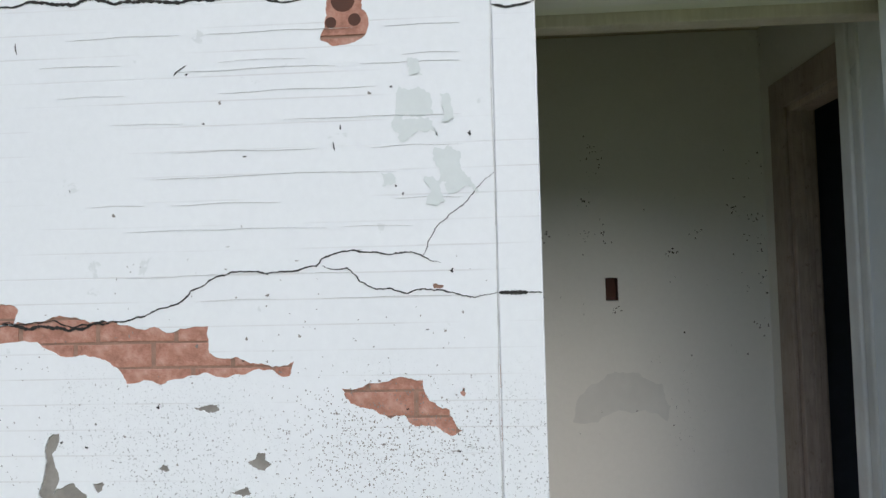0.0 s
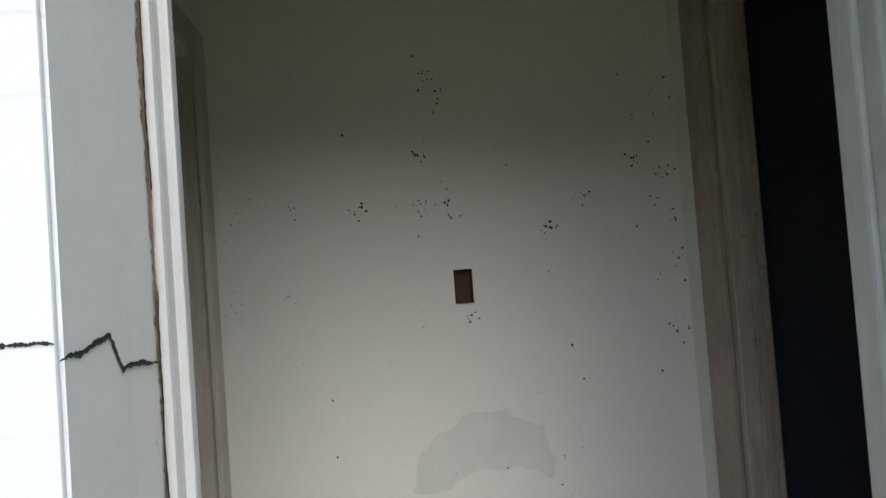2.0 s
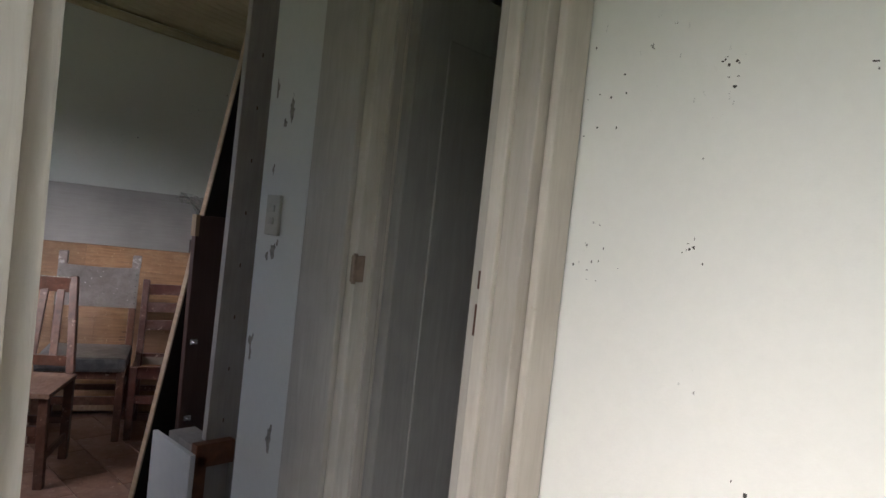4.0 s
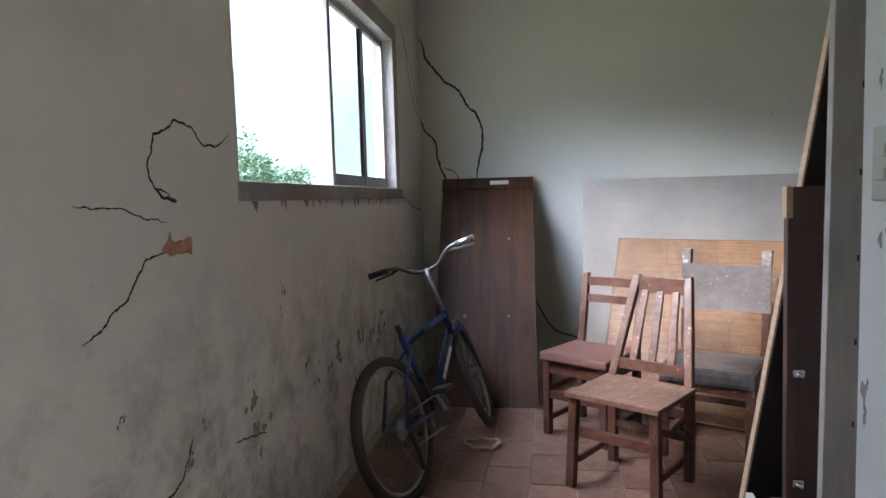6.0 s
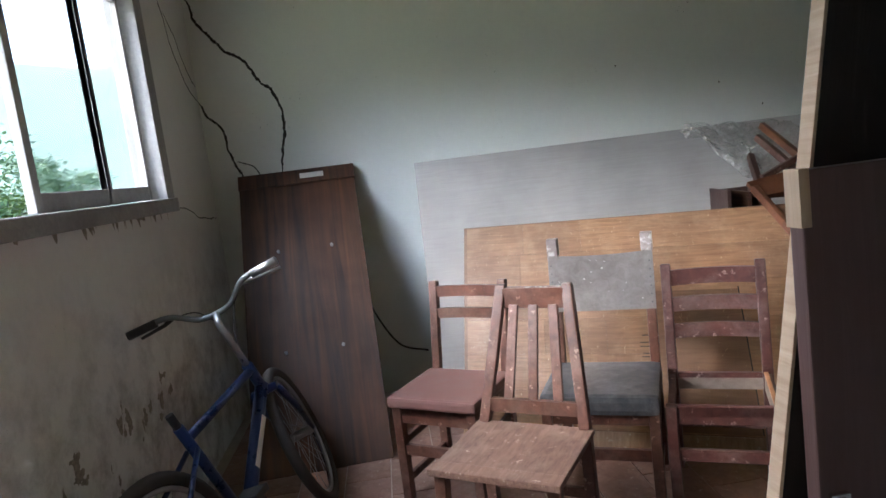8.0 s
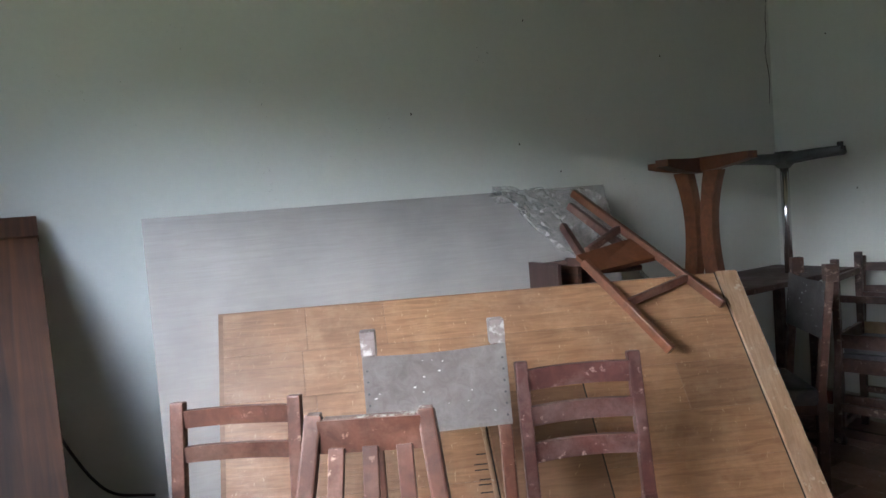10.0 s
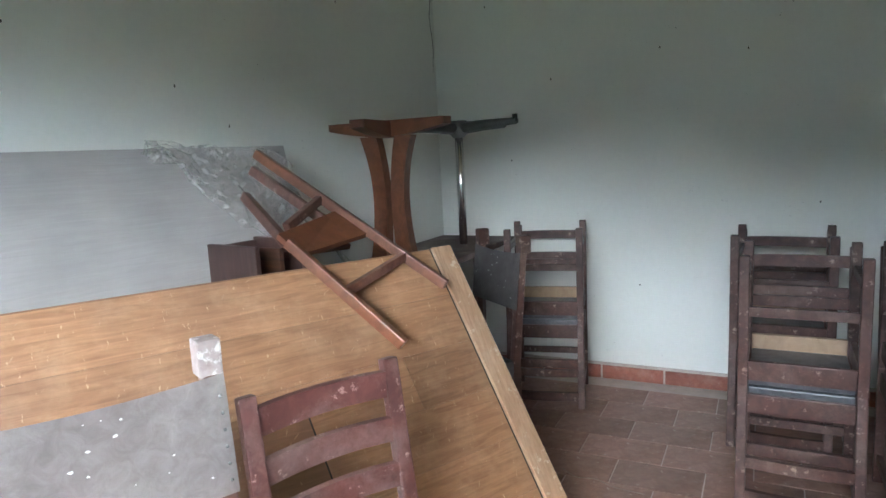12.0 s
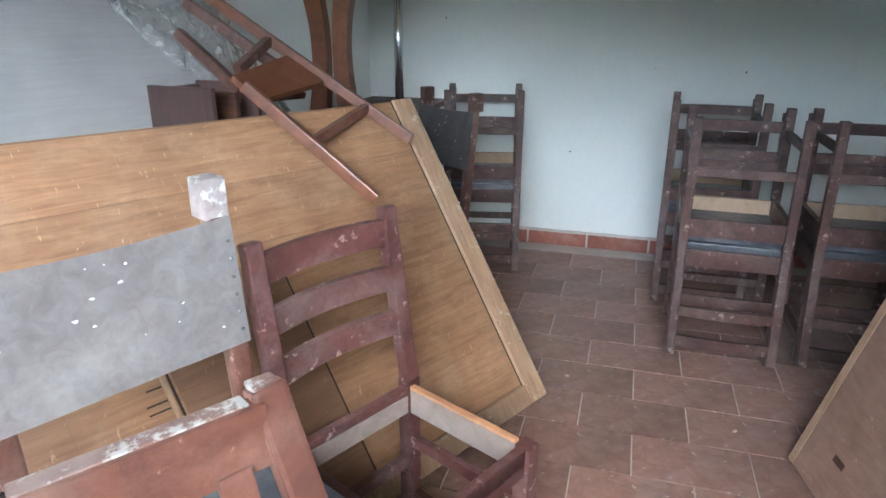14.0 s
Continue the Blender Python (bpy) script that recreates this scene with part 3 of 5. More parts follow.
        for j in range(nz + 1):
            z = SH + 0.25 + (H - 0.07 - SH - 0.25) * j / nz
            y = D / 2 - 0.02 + rake * (z - SH) / (H - SH) - 0.021
            row = []
            for i in range(nx + 1):
                u = -1 + 2 * i / nx
                sag = 0.010 * (1 - u * u) * math.sin(math.pi * j / nz) + 0.003 * noise.noise((i * 0.7, j * 0.9, 3))
                zz = z - (0.010 * (1 - u * u) if j == nz else 0)
                row.append(bm.verts.new((u * (W / 2 + 0.002), y + sag, zz)))
            grid.append(row)
        for j in range(nz):
            for i in range(nx):
                bm.faces.new((grid[j][i], grid[j][i + 1], grid[j + 1][i + 1], grid[j + 1][i])).smooth = True
        ext = bmesh.ops.solidify(bm, geom=bm.faces[:], thickness=0.005)
        bm.normal_update()
        for e in bm.edges:
            if len(e.link_faces) == 2 and e.calc_face_angle() > 0.6:
                e.smooth = False
        back = part("backrest", bm, M_LEATHER, t, "stretched grey leather back with white flecks")
        rf = random.Random(17)
        for k in range(13):
            fx, fz = rf.uniform(-W / 2 + 0.02, W / 2 - 0.02), rf.uniform(SH + 0.28, H - 0.10)
            y = D / 2 - 0.02 + rake * (fz - SH) / (H - SH) - 0.0225 + 0.010 * (1 - (2 * fx / W) ** 2) * math.sin(math.pi * (fz - SH - 0.25) / (H - SH - 0.32))
            own = bmesh.new()
            fr, ft = rf.uniform(0.0015, 0.0055), rf.uniform(0, 3)
            vs = [(fr * rf.uniform(0.4, 1.3) * math.cos(ft + q * 1.05), fr * 0.7 * rf.uniform(0.4, 1.3) * math.sin(ft + q * 1.05)) for q in range(6)]
            own.faces.new([own.verts.new((fx + p, y - 0.0045, fz + q)) for p, q in vs])
            fp = bmesh.ops.extrude_face_region(own, geom=own.faces[:])
            bmesh.ops.translate(own, vec=(0, -0.0012, 0), verts=[v for v in fp["geom"] if isinstance(v, bmesh.types.BMVert)])
            part("paint_fleck", own, M_PAPER, back, "white paint fleck")
        for s in (-1, 1):
            for j in range(6):
                z = SH + 0.28 + 0.035 * j
                y = D / 2 - 0.02 + rake * (z - SH) / (H - SH) - 0.024
                own = bmesh.new()
                bmesh.ops.create_uvsphere(own, u_segments=6, v_segments=4, radius=0.004)
                own.transform(Matrix.Translation((s * (W / 2 - 0.012), y, z)))
                part("stud", own, M_GREYMETAL, back)
    elif kind == "ladder":
        x = W / 2 - leg / 2 - 0.013
        part("bare_face", box(x - 0.003, x, -D / 2 + leg, D / 2 - leg, SH - 0.088, SH - 0.022, 0.001), M_DUSTY, t, "dusty bare inner face of the seat rail")
        part("bare_top", box(x - 0.004, x + 0.012, -D / 2 + leg, D / 2 - leg, SH - 0.021, SH - 0.012, 0.002), M_PALEORANGE, t, "bare orange top of the seat rail")
        part("bare_face", box(-W / 2 + leg, W / 2 - leg, D / 2 - leg / 2 - 0.016, D / 2 - leg / 2 - 0.0125, SH - 0.088, SH - 0.04, 0.001), M_DUSTY, t, "dusty bare inner face of the seat rail")
        rail(H - 0.06, 0.065, 0.02, 0.02), rail(H - 0.17, 0.06, 0.02, 0.02), rail(H - 0.28, 0.06, 0.02, 0.02)
    else:
        part("seat", box(-W / 2 + 0.035, W / 2 - 0.035, -D / 2 + 0.02, D / 2 - 0.03, SH - 0.03, SH + 0.005, 0.006), M_DARKLEATHER, t, "thin dark seat panel")
        rail(H - 0.06, 0.045, 0.02, 0.01), rail(H - 0.18, 0.04, 0.02, 0.01)
    return t


def facing(x, y, dx, dy, z=0.0):
    """The pose of a chair on (x, y) whose front looks along (dx, dy)."""
    return pose(x, y, z, 0, 0, math.degrees(math.atan2(dx, -dy)))


chair("slat_back_chair", facing(1.13, 4.61, -0.54, -0.84), "reddish wooden chair with upright slats and dusty wooden seat", "slat", M_OLDCHAIR)
chair("red_seat_chair", facing(0.99, 5.26, -0.55, -0.83), "worn ladder-back chair with faded red padded seat", "red", M_OLDCHAIR)
chair("leather_chair", facing(1.59, 5.055, -0.42, -0.90), "tall wooden chair with grey leather back and dark seat", "leather", M_OLDCHAIR)
chair("ladder_back_chair", facing(1.99, 4.865, -0.44, -0.90), "burgundy ladder-back chair with its seat missing", "ladder", M_BURGUNDY)

# stacked chairs: one upright, one upside down on its seat
up = chair("stacked_chair", facing(3.60, 4.055, -1, 0.02), "dark scuffed wooden chair carrying an upturned chair", "plain", M_STACK, "chairs stacked along the wall")


FLIP = pose(0, 0, 0.952, 0, 180, 0) @ pose(0, 0, 0, 0, 0, 180)
over = chair("upturned_chair", facing(3.60, 4.055, -1, 0.02) @ FLIP, "dark scuffed wooden chair upside down on another chair", "plain", M_STACK, "chairs stacked along the wall", True)


def stack(x, y, dx, dy):
    copy_thing(up, facing(x, y, dx, dy))
    copy_thing(over, facing(x, y, dx, dy) @ FLIP)


stack(3.63, 3.58, -1, 0.0)
stack(4.12, 4.10, -1, 0.05)
stack(4.28, 5.23, -0.98, -0.2)
slack = chair("leather_chair", facing(3.44, 5.40, -0.79, 0.61) @ Matrix.Diagonal((0.88, 1, 0.985, 1)), "dark chair with a slack dark leather back", "leather", M_STACK)
for ob in slack.children:
    if ob.name.startswith("backrest"):
        ob.data.materials[0] = M_DIMLEATHER
    if ob.name.startswith("finial"):
        ob.data.materials[0] = M_STACK


# ---- boards and tables ----
def frame_from(o, xdir, ydir):
    """Axes at o: x along xdir, y along ydir, z their normal."""
    x = Vector(xdir).normalized()
    z = x.cross(Vector(ydir)).normalized()
    y = z.cross(x)
    m = Matrix((x, y, z)).transposed().to_4x4()
    m.translation = o
    return m


# big tabletop on edge, leaning away from the walker, its underside seen
TL, TR, BR = Vector((1.228, 6.197, 1.026)), Vector((3.109, 5.246, 1.013)), Vector((2.92, 4.683, 0.02))
along, down = (TR - TL), (BR - TR)
SKEW = down.dot(along.normalized())
drop = down - along.normalized() * SKEW
tm = frame_from(TL + drop, along, -drop)
L, Hh = along.length, drop.length
top = thing("tabletop", tm, "large bare veneered tabletop leaning on its edge", "tabletop")
part("panel", box(0, L - 0.0, 0.0, Hh, -0.03, 0.0, 0.003), M_INSET, top)
part("edging", box(L - 0.085, L, 0.0, Hh, 0.0005, 0.016, 0.004), M_PLYEDGE, top, "pale edging strip")
part("edging", box(0.0, L - 0.085, 0.0, 0.07, 0.0005, 0.016, 0.004), M_PLYEDGE, top, "pale edging strip")
rnd = random.Random(11)
rows_v = 6
for i in range(rows_v):
    xs = [0.02] + sorted(rnd.uniform(0.3, L - 0.35) for k in range(2)) + [L - 0.09]
    for a, b in zip(xs, xs[1:]):
        part("veneer_sheet", box(a, b - 0.0015, 0.0745 + i * (Hh - 0.08) / rows_v, 0.073 + (i + 1) * (Hh - 0.08) / rows_v, 0.0005, 0.003 + rnd.uniform(0, 0.001), 0.001), M_PLY, top)
# inset panel between two open joints on the underside, with saw cuts beside one of them
part("inset_panel", box(0.974, 1.356, 0.08, 0.74, 0.0036, 0.0048, 0.0006), M_INSET, top, "smooth dull inset panel")
for a in (0.962, 1.356):
    part("groove", box(a, a + 0.005, 0.08, 0.75, 0.0042, 0.0056), M_CRACK, top, "dark open joint")
part("groove", box(L - 0.092, L - 0.087, 0.07, Hh, 0.0042, 0.0056), M_CRACK, top, "dark open joint")
part("batten", box(0.945, 0.958, 0.08, 0.62, 0.0036, 0.012, 0.002), M_PLYEDGE, top)
for i in range(17):
    y = 0.10 + i * 0.026 + rnd.uniform(-0.005, 0.005)
    part("saw_cut", box(0.885 + rnd.uniform(0, 0.03), 0.943, y, y + 0.004, 0.0042, 0.0054), M_CRACK, top)
verts, faces = [], []
for i in range(300):
    x, y = rnd.uniform(0.03, L - 0.1), Hh * rnd.betavariate(1.6, 1.2)
    a, w, tw = rnd.uniform(0.003, 0.016), rnd.uniform(0.0006, 0.0018), rnd.gauss(1.1, 0.4)
    dx, dy = Vector((math.cos(tw), math.sin(tw))) * a, Vector((-math.sin(tw), math.cos(tw))) * w
    k0 = len(verts)
    verts += [(x - dx.x, y - dx.y, 0.0052), (x + dy.x, y + dy.y, 0.0052), (x + dx.x, y + dx.y, 0.0052), (x - dy.x, y - dy.y, 0.0052)]
    faces.append((k0, k0 + 1, k0 + 2, k0 + 3))
me = bpy.data.meshes.new("scrapes")
me.from_pydata(verts, [], faces)
me.materials.append(M_PLYEDGE)
scrapes = new("scrapes", me)
scrapes.parent = top
scrapes["kind"] = "stuff"

# the end of the top is cut out of square
for ob in top.children:
    for v in ob.data.vertices:
        v.co.x += SKEW * (1 - v.co.y / Hh)

# grey laminate board against the end wall
gm = frame_from((0.965, 6.057, 0.0), (2.17, -0.27, 0), (0.0, 0.30, 1.40))
board = thing("grey_board", gm, "large grey laminate board leaning on the wall", "board")
part("panel", box(0, 2.235, 0, 1.46, -0.018, 0, 0.002), M_GREYBOARD, board)

# brown door-like board in the corner, with a lip along its top
bmx = frame_from((0.00, 5.60, 0.0), (0.70, 0.03, 0), (-0.05, 0.93, 1.44))
bb = thing("brown_board", bmx, "dark brown wooden board leaning in the corner", "board")
part("panel", box(0, 0.68, 0, 1.74, -0.03, 0.0, 0.003), M_BROWN, bb)
part("lip", box(-0.004, 0.684, 1.655, 1.75, -0.034, 0.014, 0.004), M_BROWN, bb)
part("sticker", box(0.36, 0.50, 1.685, 1.72, 0.0135, 0.015), M_PAPER, bb, "torn white sticker")
for x, y in ((0.2, 1.22), (0.5, 1.22), (0.5, 0.62), (0.2, 0.62)):
    part("screw", tube([(x, y, 0), (x, y, 0.014)], 0.009, 8), M_STEEL, bb)

# planks and a cabinet door against the end of the partition
cd = thing("cabinet_door", pose(1.378, 3.40, 0, -1.0, 0, 0), "brown laminate cabinet door with chrome hinges", "cabinet door")
part("panel", box(0, 0.36, 0, 0.03, 0, 1.33, 0.003), M_CABBROWN, cd)
part("edge", box(-0.004, 0.012, -0.003, 0.031, 1.25, 1.332, 0.001), M_PALEWOOD, cd, "chipped pale corner")
for z in (0.20, 0.55, 0.84):
    hb = bmesh.new()
    box(0.012, 0.04, -0.012, 0.0, z, z + 0.02, 0.003, hb)
    tube([(0.02, -0.008, z + 0.01), (0.036, -0.022, z + 0.004)], 0.006, 8, hb)
    part("hinge", hb, M_CHROME, cd, "small chrome hinge")
gp = thing("grey_plank", pose(1.395, 3.22, 0, 0.5, 0.3, 0), "tall grey painted plank with nail marks", "plank")
part("board", box(-0.008, 0.12, 0, 0.03, 0, 2.7, 0.003), M_GREYPLANK, gp)
for i in range(9):
    part("nail_hole", box(0.05, 0.055, -0.001, 0.001, 0.4 + i * 0.19, 0.414 + i * 0.19), M_HOLE, gp)
dp = thing("dark_panel", frame_from((1.215, 3.46, 0.072), (0.986, 0.05, -0.166), (0.166, 0.02, 0.986)), "tall dark board with a pale raw edge, leaning askew", "board")
part("panel", box(0.006, 0.40, 0, 2.62, -0.014, 0.014, 0.002), M_BLACKWOOD, dp)
part("edge", box(0, 0.006, 0, 2.62, -0.0145, 0.0145, 0.001), M_PALEWOOD, dp, "pale raw wooden edge")
lf = thing("small_frame", pose(1.27, 3.08, -0.03), "low orange wooden frame with a white side", "cabinet")
part("post", box(0.02, 0.06, 0, 0.04, 0.03, 0.56, 0.003), M_ORANGE, lf)
part("rail", box(0.02, 0.16, 0, 0.04, 0.52, 0.60, 0.004), M_ORANGE, lf)
part("side", box(0.0, 0.018, 0, 0.30, 0.03, 0.57, 0.002), M_WHITE, lf, "white laminate side")
part("back", box(0.06, 0.16, 0.03, 0.30, 0.03, 0.56, 0.002), M_GREYPLANK, lf)

# plywood panel near the cross wall
qm = frame_from((2.80, 3.885, 0.0), (-0.98, -0.2, 0), (0.07, -0.30, 1.0))
qq = thing("plywood_panel", qm, "scuffed brown plywood tabletop leaning on its edge", "tabletop")
part("panel", box(0.03, 0.75, 0.0, 1.0, 0.001, 0.029, 0.004), M_PLYPINK, qq)
part("edging", box(0.0, 0.03, 0, 1.0, 0, 0.03, 0.003), M_PLYEDGE, qq, "pale worn edging")
for x, y in ((0.16, 0.12), (0.33, 0.4), (0.12, 0.62)):
    for z in (-0.0006, 0.0284):
        part("scuff", box(x, x + 0.05, y, y + 0.02, z, z + 0.0018, 0.0004), M_BROWN, qq, "dark scuff mark")

# ---- things on the far side ----
stand_table = thing("table", pose(3.85, 5.66, 0), "plain dark wooden table carrying upturned pedestals", "table")
part("tabletop", box(-0.62, 0.60, -0.19, 0.28, 0.835, 0.865, 0.008), M_STACK, stand_table)
for x in (-0.56, 0.54):
    for y in (0.02, 0.23):
        part("leg", box(x - 0.025, x + 0.025, y - 0.025, y + 0.025, 0, 0.835, 0.004), M_STACK, stand_table)

ped = thing("wooden_pedestal", pose(3.56, 5.75, 0.865), "upturned wooden table pedestal with two curved posts", "table base")
for ang in (86, 8):
    d = Vector((math.cos(radians(ang)), math.sin(radians(ang)), 0))
    bm = bmesh.new()
    n = 12
    rows = []
    side = Vector((-d.y, d.x, 0))
    for i in range(n + 1):
        u = -1 + 2 * i / n
        hgt = 0.075 - 0.042 * abs(u) ** 1.6
        c = d * (0.32 * u)
        rows.append([bm.verts.new(c + side * sx * 0.034 + Vector((0, 0, 0.655 - hh))) for sx, hh in ((-1, hgt), (1, hgt), (1, 0), (-1, 0))])
    for a, b in zip(rows, rows[1:]):
        for k in range(4):
            bm.faces.new((a[k], a[(k + 1) % 4], b[(k + 1) % 4], b[k]))
    bm.faces.new(rows[0]), bm.faces.new(rows[-1])
    if ang == 8:
        bm.transform(pose(0, 0, -0.004))
    part("foot", bm, M_ORANGE, ped)
for s in (-1, 1):
    bm = bmesh.new()
    rows = []
    n = 14
    for i in range(n + 1):
        u = i / n
        y = s * (0.048 + 0.045 * (2 * u - 1) ** 2 * (1 if u > 0.5 else 0.6))
        w = 0.034 + 0.010 * (2 * u - 1) ** 2
        rows.append([bm.verts.new((sx * 0.028, y + sy * w, 0.585 * u)) for sx, sy in ((-1, -1), (1, -1), (1, 1), (-1, 1))])
    for a, b in zip(rows, rows[1:]):
        for k in range(4):
            bm.faces.new((a[k], a[(k + 1) % 4], b[(k + 1) % 4], b[k]))
    bm.faces.new(rows[0]), bm.faces.new(rows[-1])
    part("post", bm, M_ORANGE, ped, "curved varnished post")

mp = thing("metal_pedestal", pose(4.125, 5.65, 0.865), "upturned chrome table pedestal with grey cast feet", "table base")
part("pole", tube([(0, 0, 0), (0, 0, 0.60)], 0.022, 16), M_CHROME, mp, "shiny chrome pole")
hub = bmesh.new()
tube([(0, 0, 0.57), (0, 0, 0.60), (0, 0, 0.66)], [0.03, 0.055, 0.045], 14, hub)
part("hub", hub, M_GREYMETAL, mp)
for k in range(4):
    a = radians(-18 + 90 * k)
    d = Vector((math.cos(a), math.sin(a), 0))
    arm = part("foot", tube([d * 0.03 + Vector((0, 0, 0.62)), d * 0.2 + Vector((0, 0, 0.63)), d * 0.39 + Vector((0, 0, 0.635))], [0.032, 0.024, 0.016], 8), M_GREYMETAL, mp)
    part("glide", tube([d * 0.38 + Vector((0, 0, 0.63)), d * 0.38 + Vector((0, 0, 0.668))], 0.014, 8), M_BLACK, arm)

# upturned stool frame lying across the tabletop's upper edge
st = thing("stool_frame", pose(-0.066, 0.030, 0.004), "reddish wooden stool frame lying upturned over the tabletop", "stool")
A0, A1 = Vector((2.925, 5.885, 1.39)), Vector((3.000, 5.145, 0.900))
C0, C1 = Vector((2.655, 5.54, 1.095)), Vector((2.711, 5.160, 0.768))
D0, D1 = Vector((2.86, 5.90, 1.235)), Vector((2.73, 5.60, 1.07))
for a, b, mt in ((A0, A1, M_ORANGE), (C0, C1, M_ORANGE), (D0, D1, M_OLDCHAIR), (A0 + Vector((-0.03, 0.0, -0.06)), A0.lerp(A1, 0.40) + Vector((-0.03, 0.0, -0.06)), M_OLDCHAIR)):
    part("leg", beam(a, b, 0.036, 0.030, 0.005, (0.9, 0.2, 0)), mt, st)
part("rail", beam(A0.lerp(A1, 0.36), D1 + Vector((0.02, 0.02, 0.06)), 0.03, 0.03, 0.004), M_OLDCHAIR, st)
part("rail", beam(A0.lerp(A1, 0.80) + Vector((0, 0, 0.005)), C0.lerp(C1, 0.50), 0.026, 0.03, 0.004), M_OLDCHAIR, st)
for q, mt in (([A0.lerp(A1, 0.45), A0.lerp(A1, 0.62), C0.lerp(C1, 0.12), C0 + Vector((-0.02, 0.02, 0.03))], M_ORANGE), ([A0.lerp(A1, 0.5) + Vector((-0.02, 0.05, -0.06)), A0.lerp(A1, 0.6) + Vector((-0.03, 0.05, -0.05)), C0 + Vector((0.08, 0.06, -0.05)), C0 + Vector((0.03, 0.08, -0.03))], M_OLDCHAIR)):
    bm = bmesh.new()
    nrm = (q[1] - q[0]).cross(q[3] - q[0]).normalized() * 0.02
    lo = [bm.verts.new(p) for p in q]
    hi = [bm.verts.new(p + nrm) for p in q]
    bm.faces.new(lo), bm.faces.new(hi[::-1])
    for k in range(4):
        bm.faces.new((lo[k], lo[(k + 1) % 4], hi[(k + 1) % 4], hi[k]))
    part("brace", bm, mt, st)

# open brown carcass and a chair hidden behind the tabletop
cb = thing("brown_cabinet", pose(2.47, 5.60, 0, 0, 0, -8), "narrow open dark brown cabinet behind the tabletop", "cabinet")
for x0, x1 in ((0, 0.018), (0.19, 0.208)):
    part("side", box(x0, x1, 0, 0.24, 0, 1.10, 0.002), M_DARKCAB, cb)
part("back", box(0.018, 0.19, 0.222, 0.24, 0, 1.09, 0.002), M_DARKCAB, cb)
part("divider", box(0.10, 0.118, 0.005, 0.22, 0.02, 1.08, 0.002), M_BROWN, cb)
part("shelf", box(0.018, 0.19, 0.005, 0.222, 0.90, 0.915, 0.001), M_DARKCAB, cb)
chair("hidden_chair", facing(2.20, 5.70, -0.2, -0.95) @ pose(0, 0, 0.075) @ Matrix.Diagonal((1, 0.4, 1, 1)), "dark chair standing behind the large tabletop", "red", M_STACK)
part("plinth", box(-0.19, 0.19, -0.19, 0.19, -0.075, 0.0, 0.003), M_STACK, bpy.data.objects["hidden_chair"])

# crumpled clear film over the board's upper corner
film_mat, fnt, fb = material("crumpled clear film", 0.12)
fb.inputs["Base Color"].default_value = (0.62, 0.62, 0.58, 1)
fb.inputs["Alpha"].default_value = 0.30
fn = noise_tex(fnt, coords(fnt), 22, 6, 0.7, 0.6)
# whiter, less clear patches imitate highlights on the crumpled folds
fnt.links.new(ramp(fnt, fn, [(0.36, (0.12,)), (0.68, (0.60,))]), fb.inputs["Alpha"])
bump(fnt, fb, fn, 0.9, 0.03)
film = thing("plastic_film", pose(0, 0, 0), "crumpled clear plastic film draped over the grey board", "plastic film")
bm = bmesh.new()
NU, NV = 56, 44
grid = []
for j in range(NV + 1):
    v = j / NV
    row = []
    for i in range(NU + 1):
        u = i / NU
        x = 2.50 + 0.60 * u + 0.05 * v * u
        lenv = 0.05 + 0.33 * min(1.0, max(0.0, u - 0.08) * 2.4) - 0.10 * max(0.0, 0.55 - abs(u - 0.45) * 6) + 0.17 * max(0.0, u - 0.82) * 5.5
        z = 1.435 - 0.03 * u - lenv * v
        y = 6.16 - 0.124 * (x - 2.5) - 0.075 - 0.24 * (1.435 - z) - 0.16 * v * v * u
        fold = 0.028 * math.sin(u * 19 + 3 * v + 2 * math.sin(5 * v)) * (0.3 + v)
        w = noise.noise_vector((u * 5, v * 4, 1.3)) * 0.05 + noise.noise_vector((u * 13, v * 11, 4.1)) * 0.022 + Vector((0, fold, 0))
        row.append(bm.verts.new((x + w.x, y - abs(w.y), z + w.z * 0.7)))
    grid.append(row)
for j in range(NV):
    for i in range(NU):
        bm.faces.new((grid[j][i], grid[j][i + 1], grid[j + 1][i + 1], grid[j + 1][i])).smooth = True
part("sheet", bm, film_mat, film)


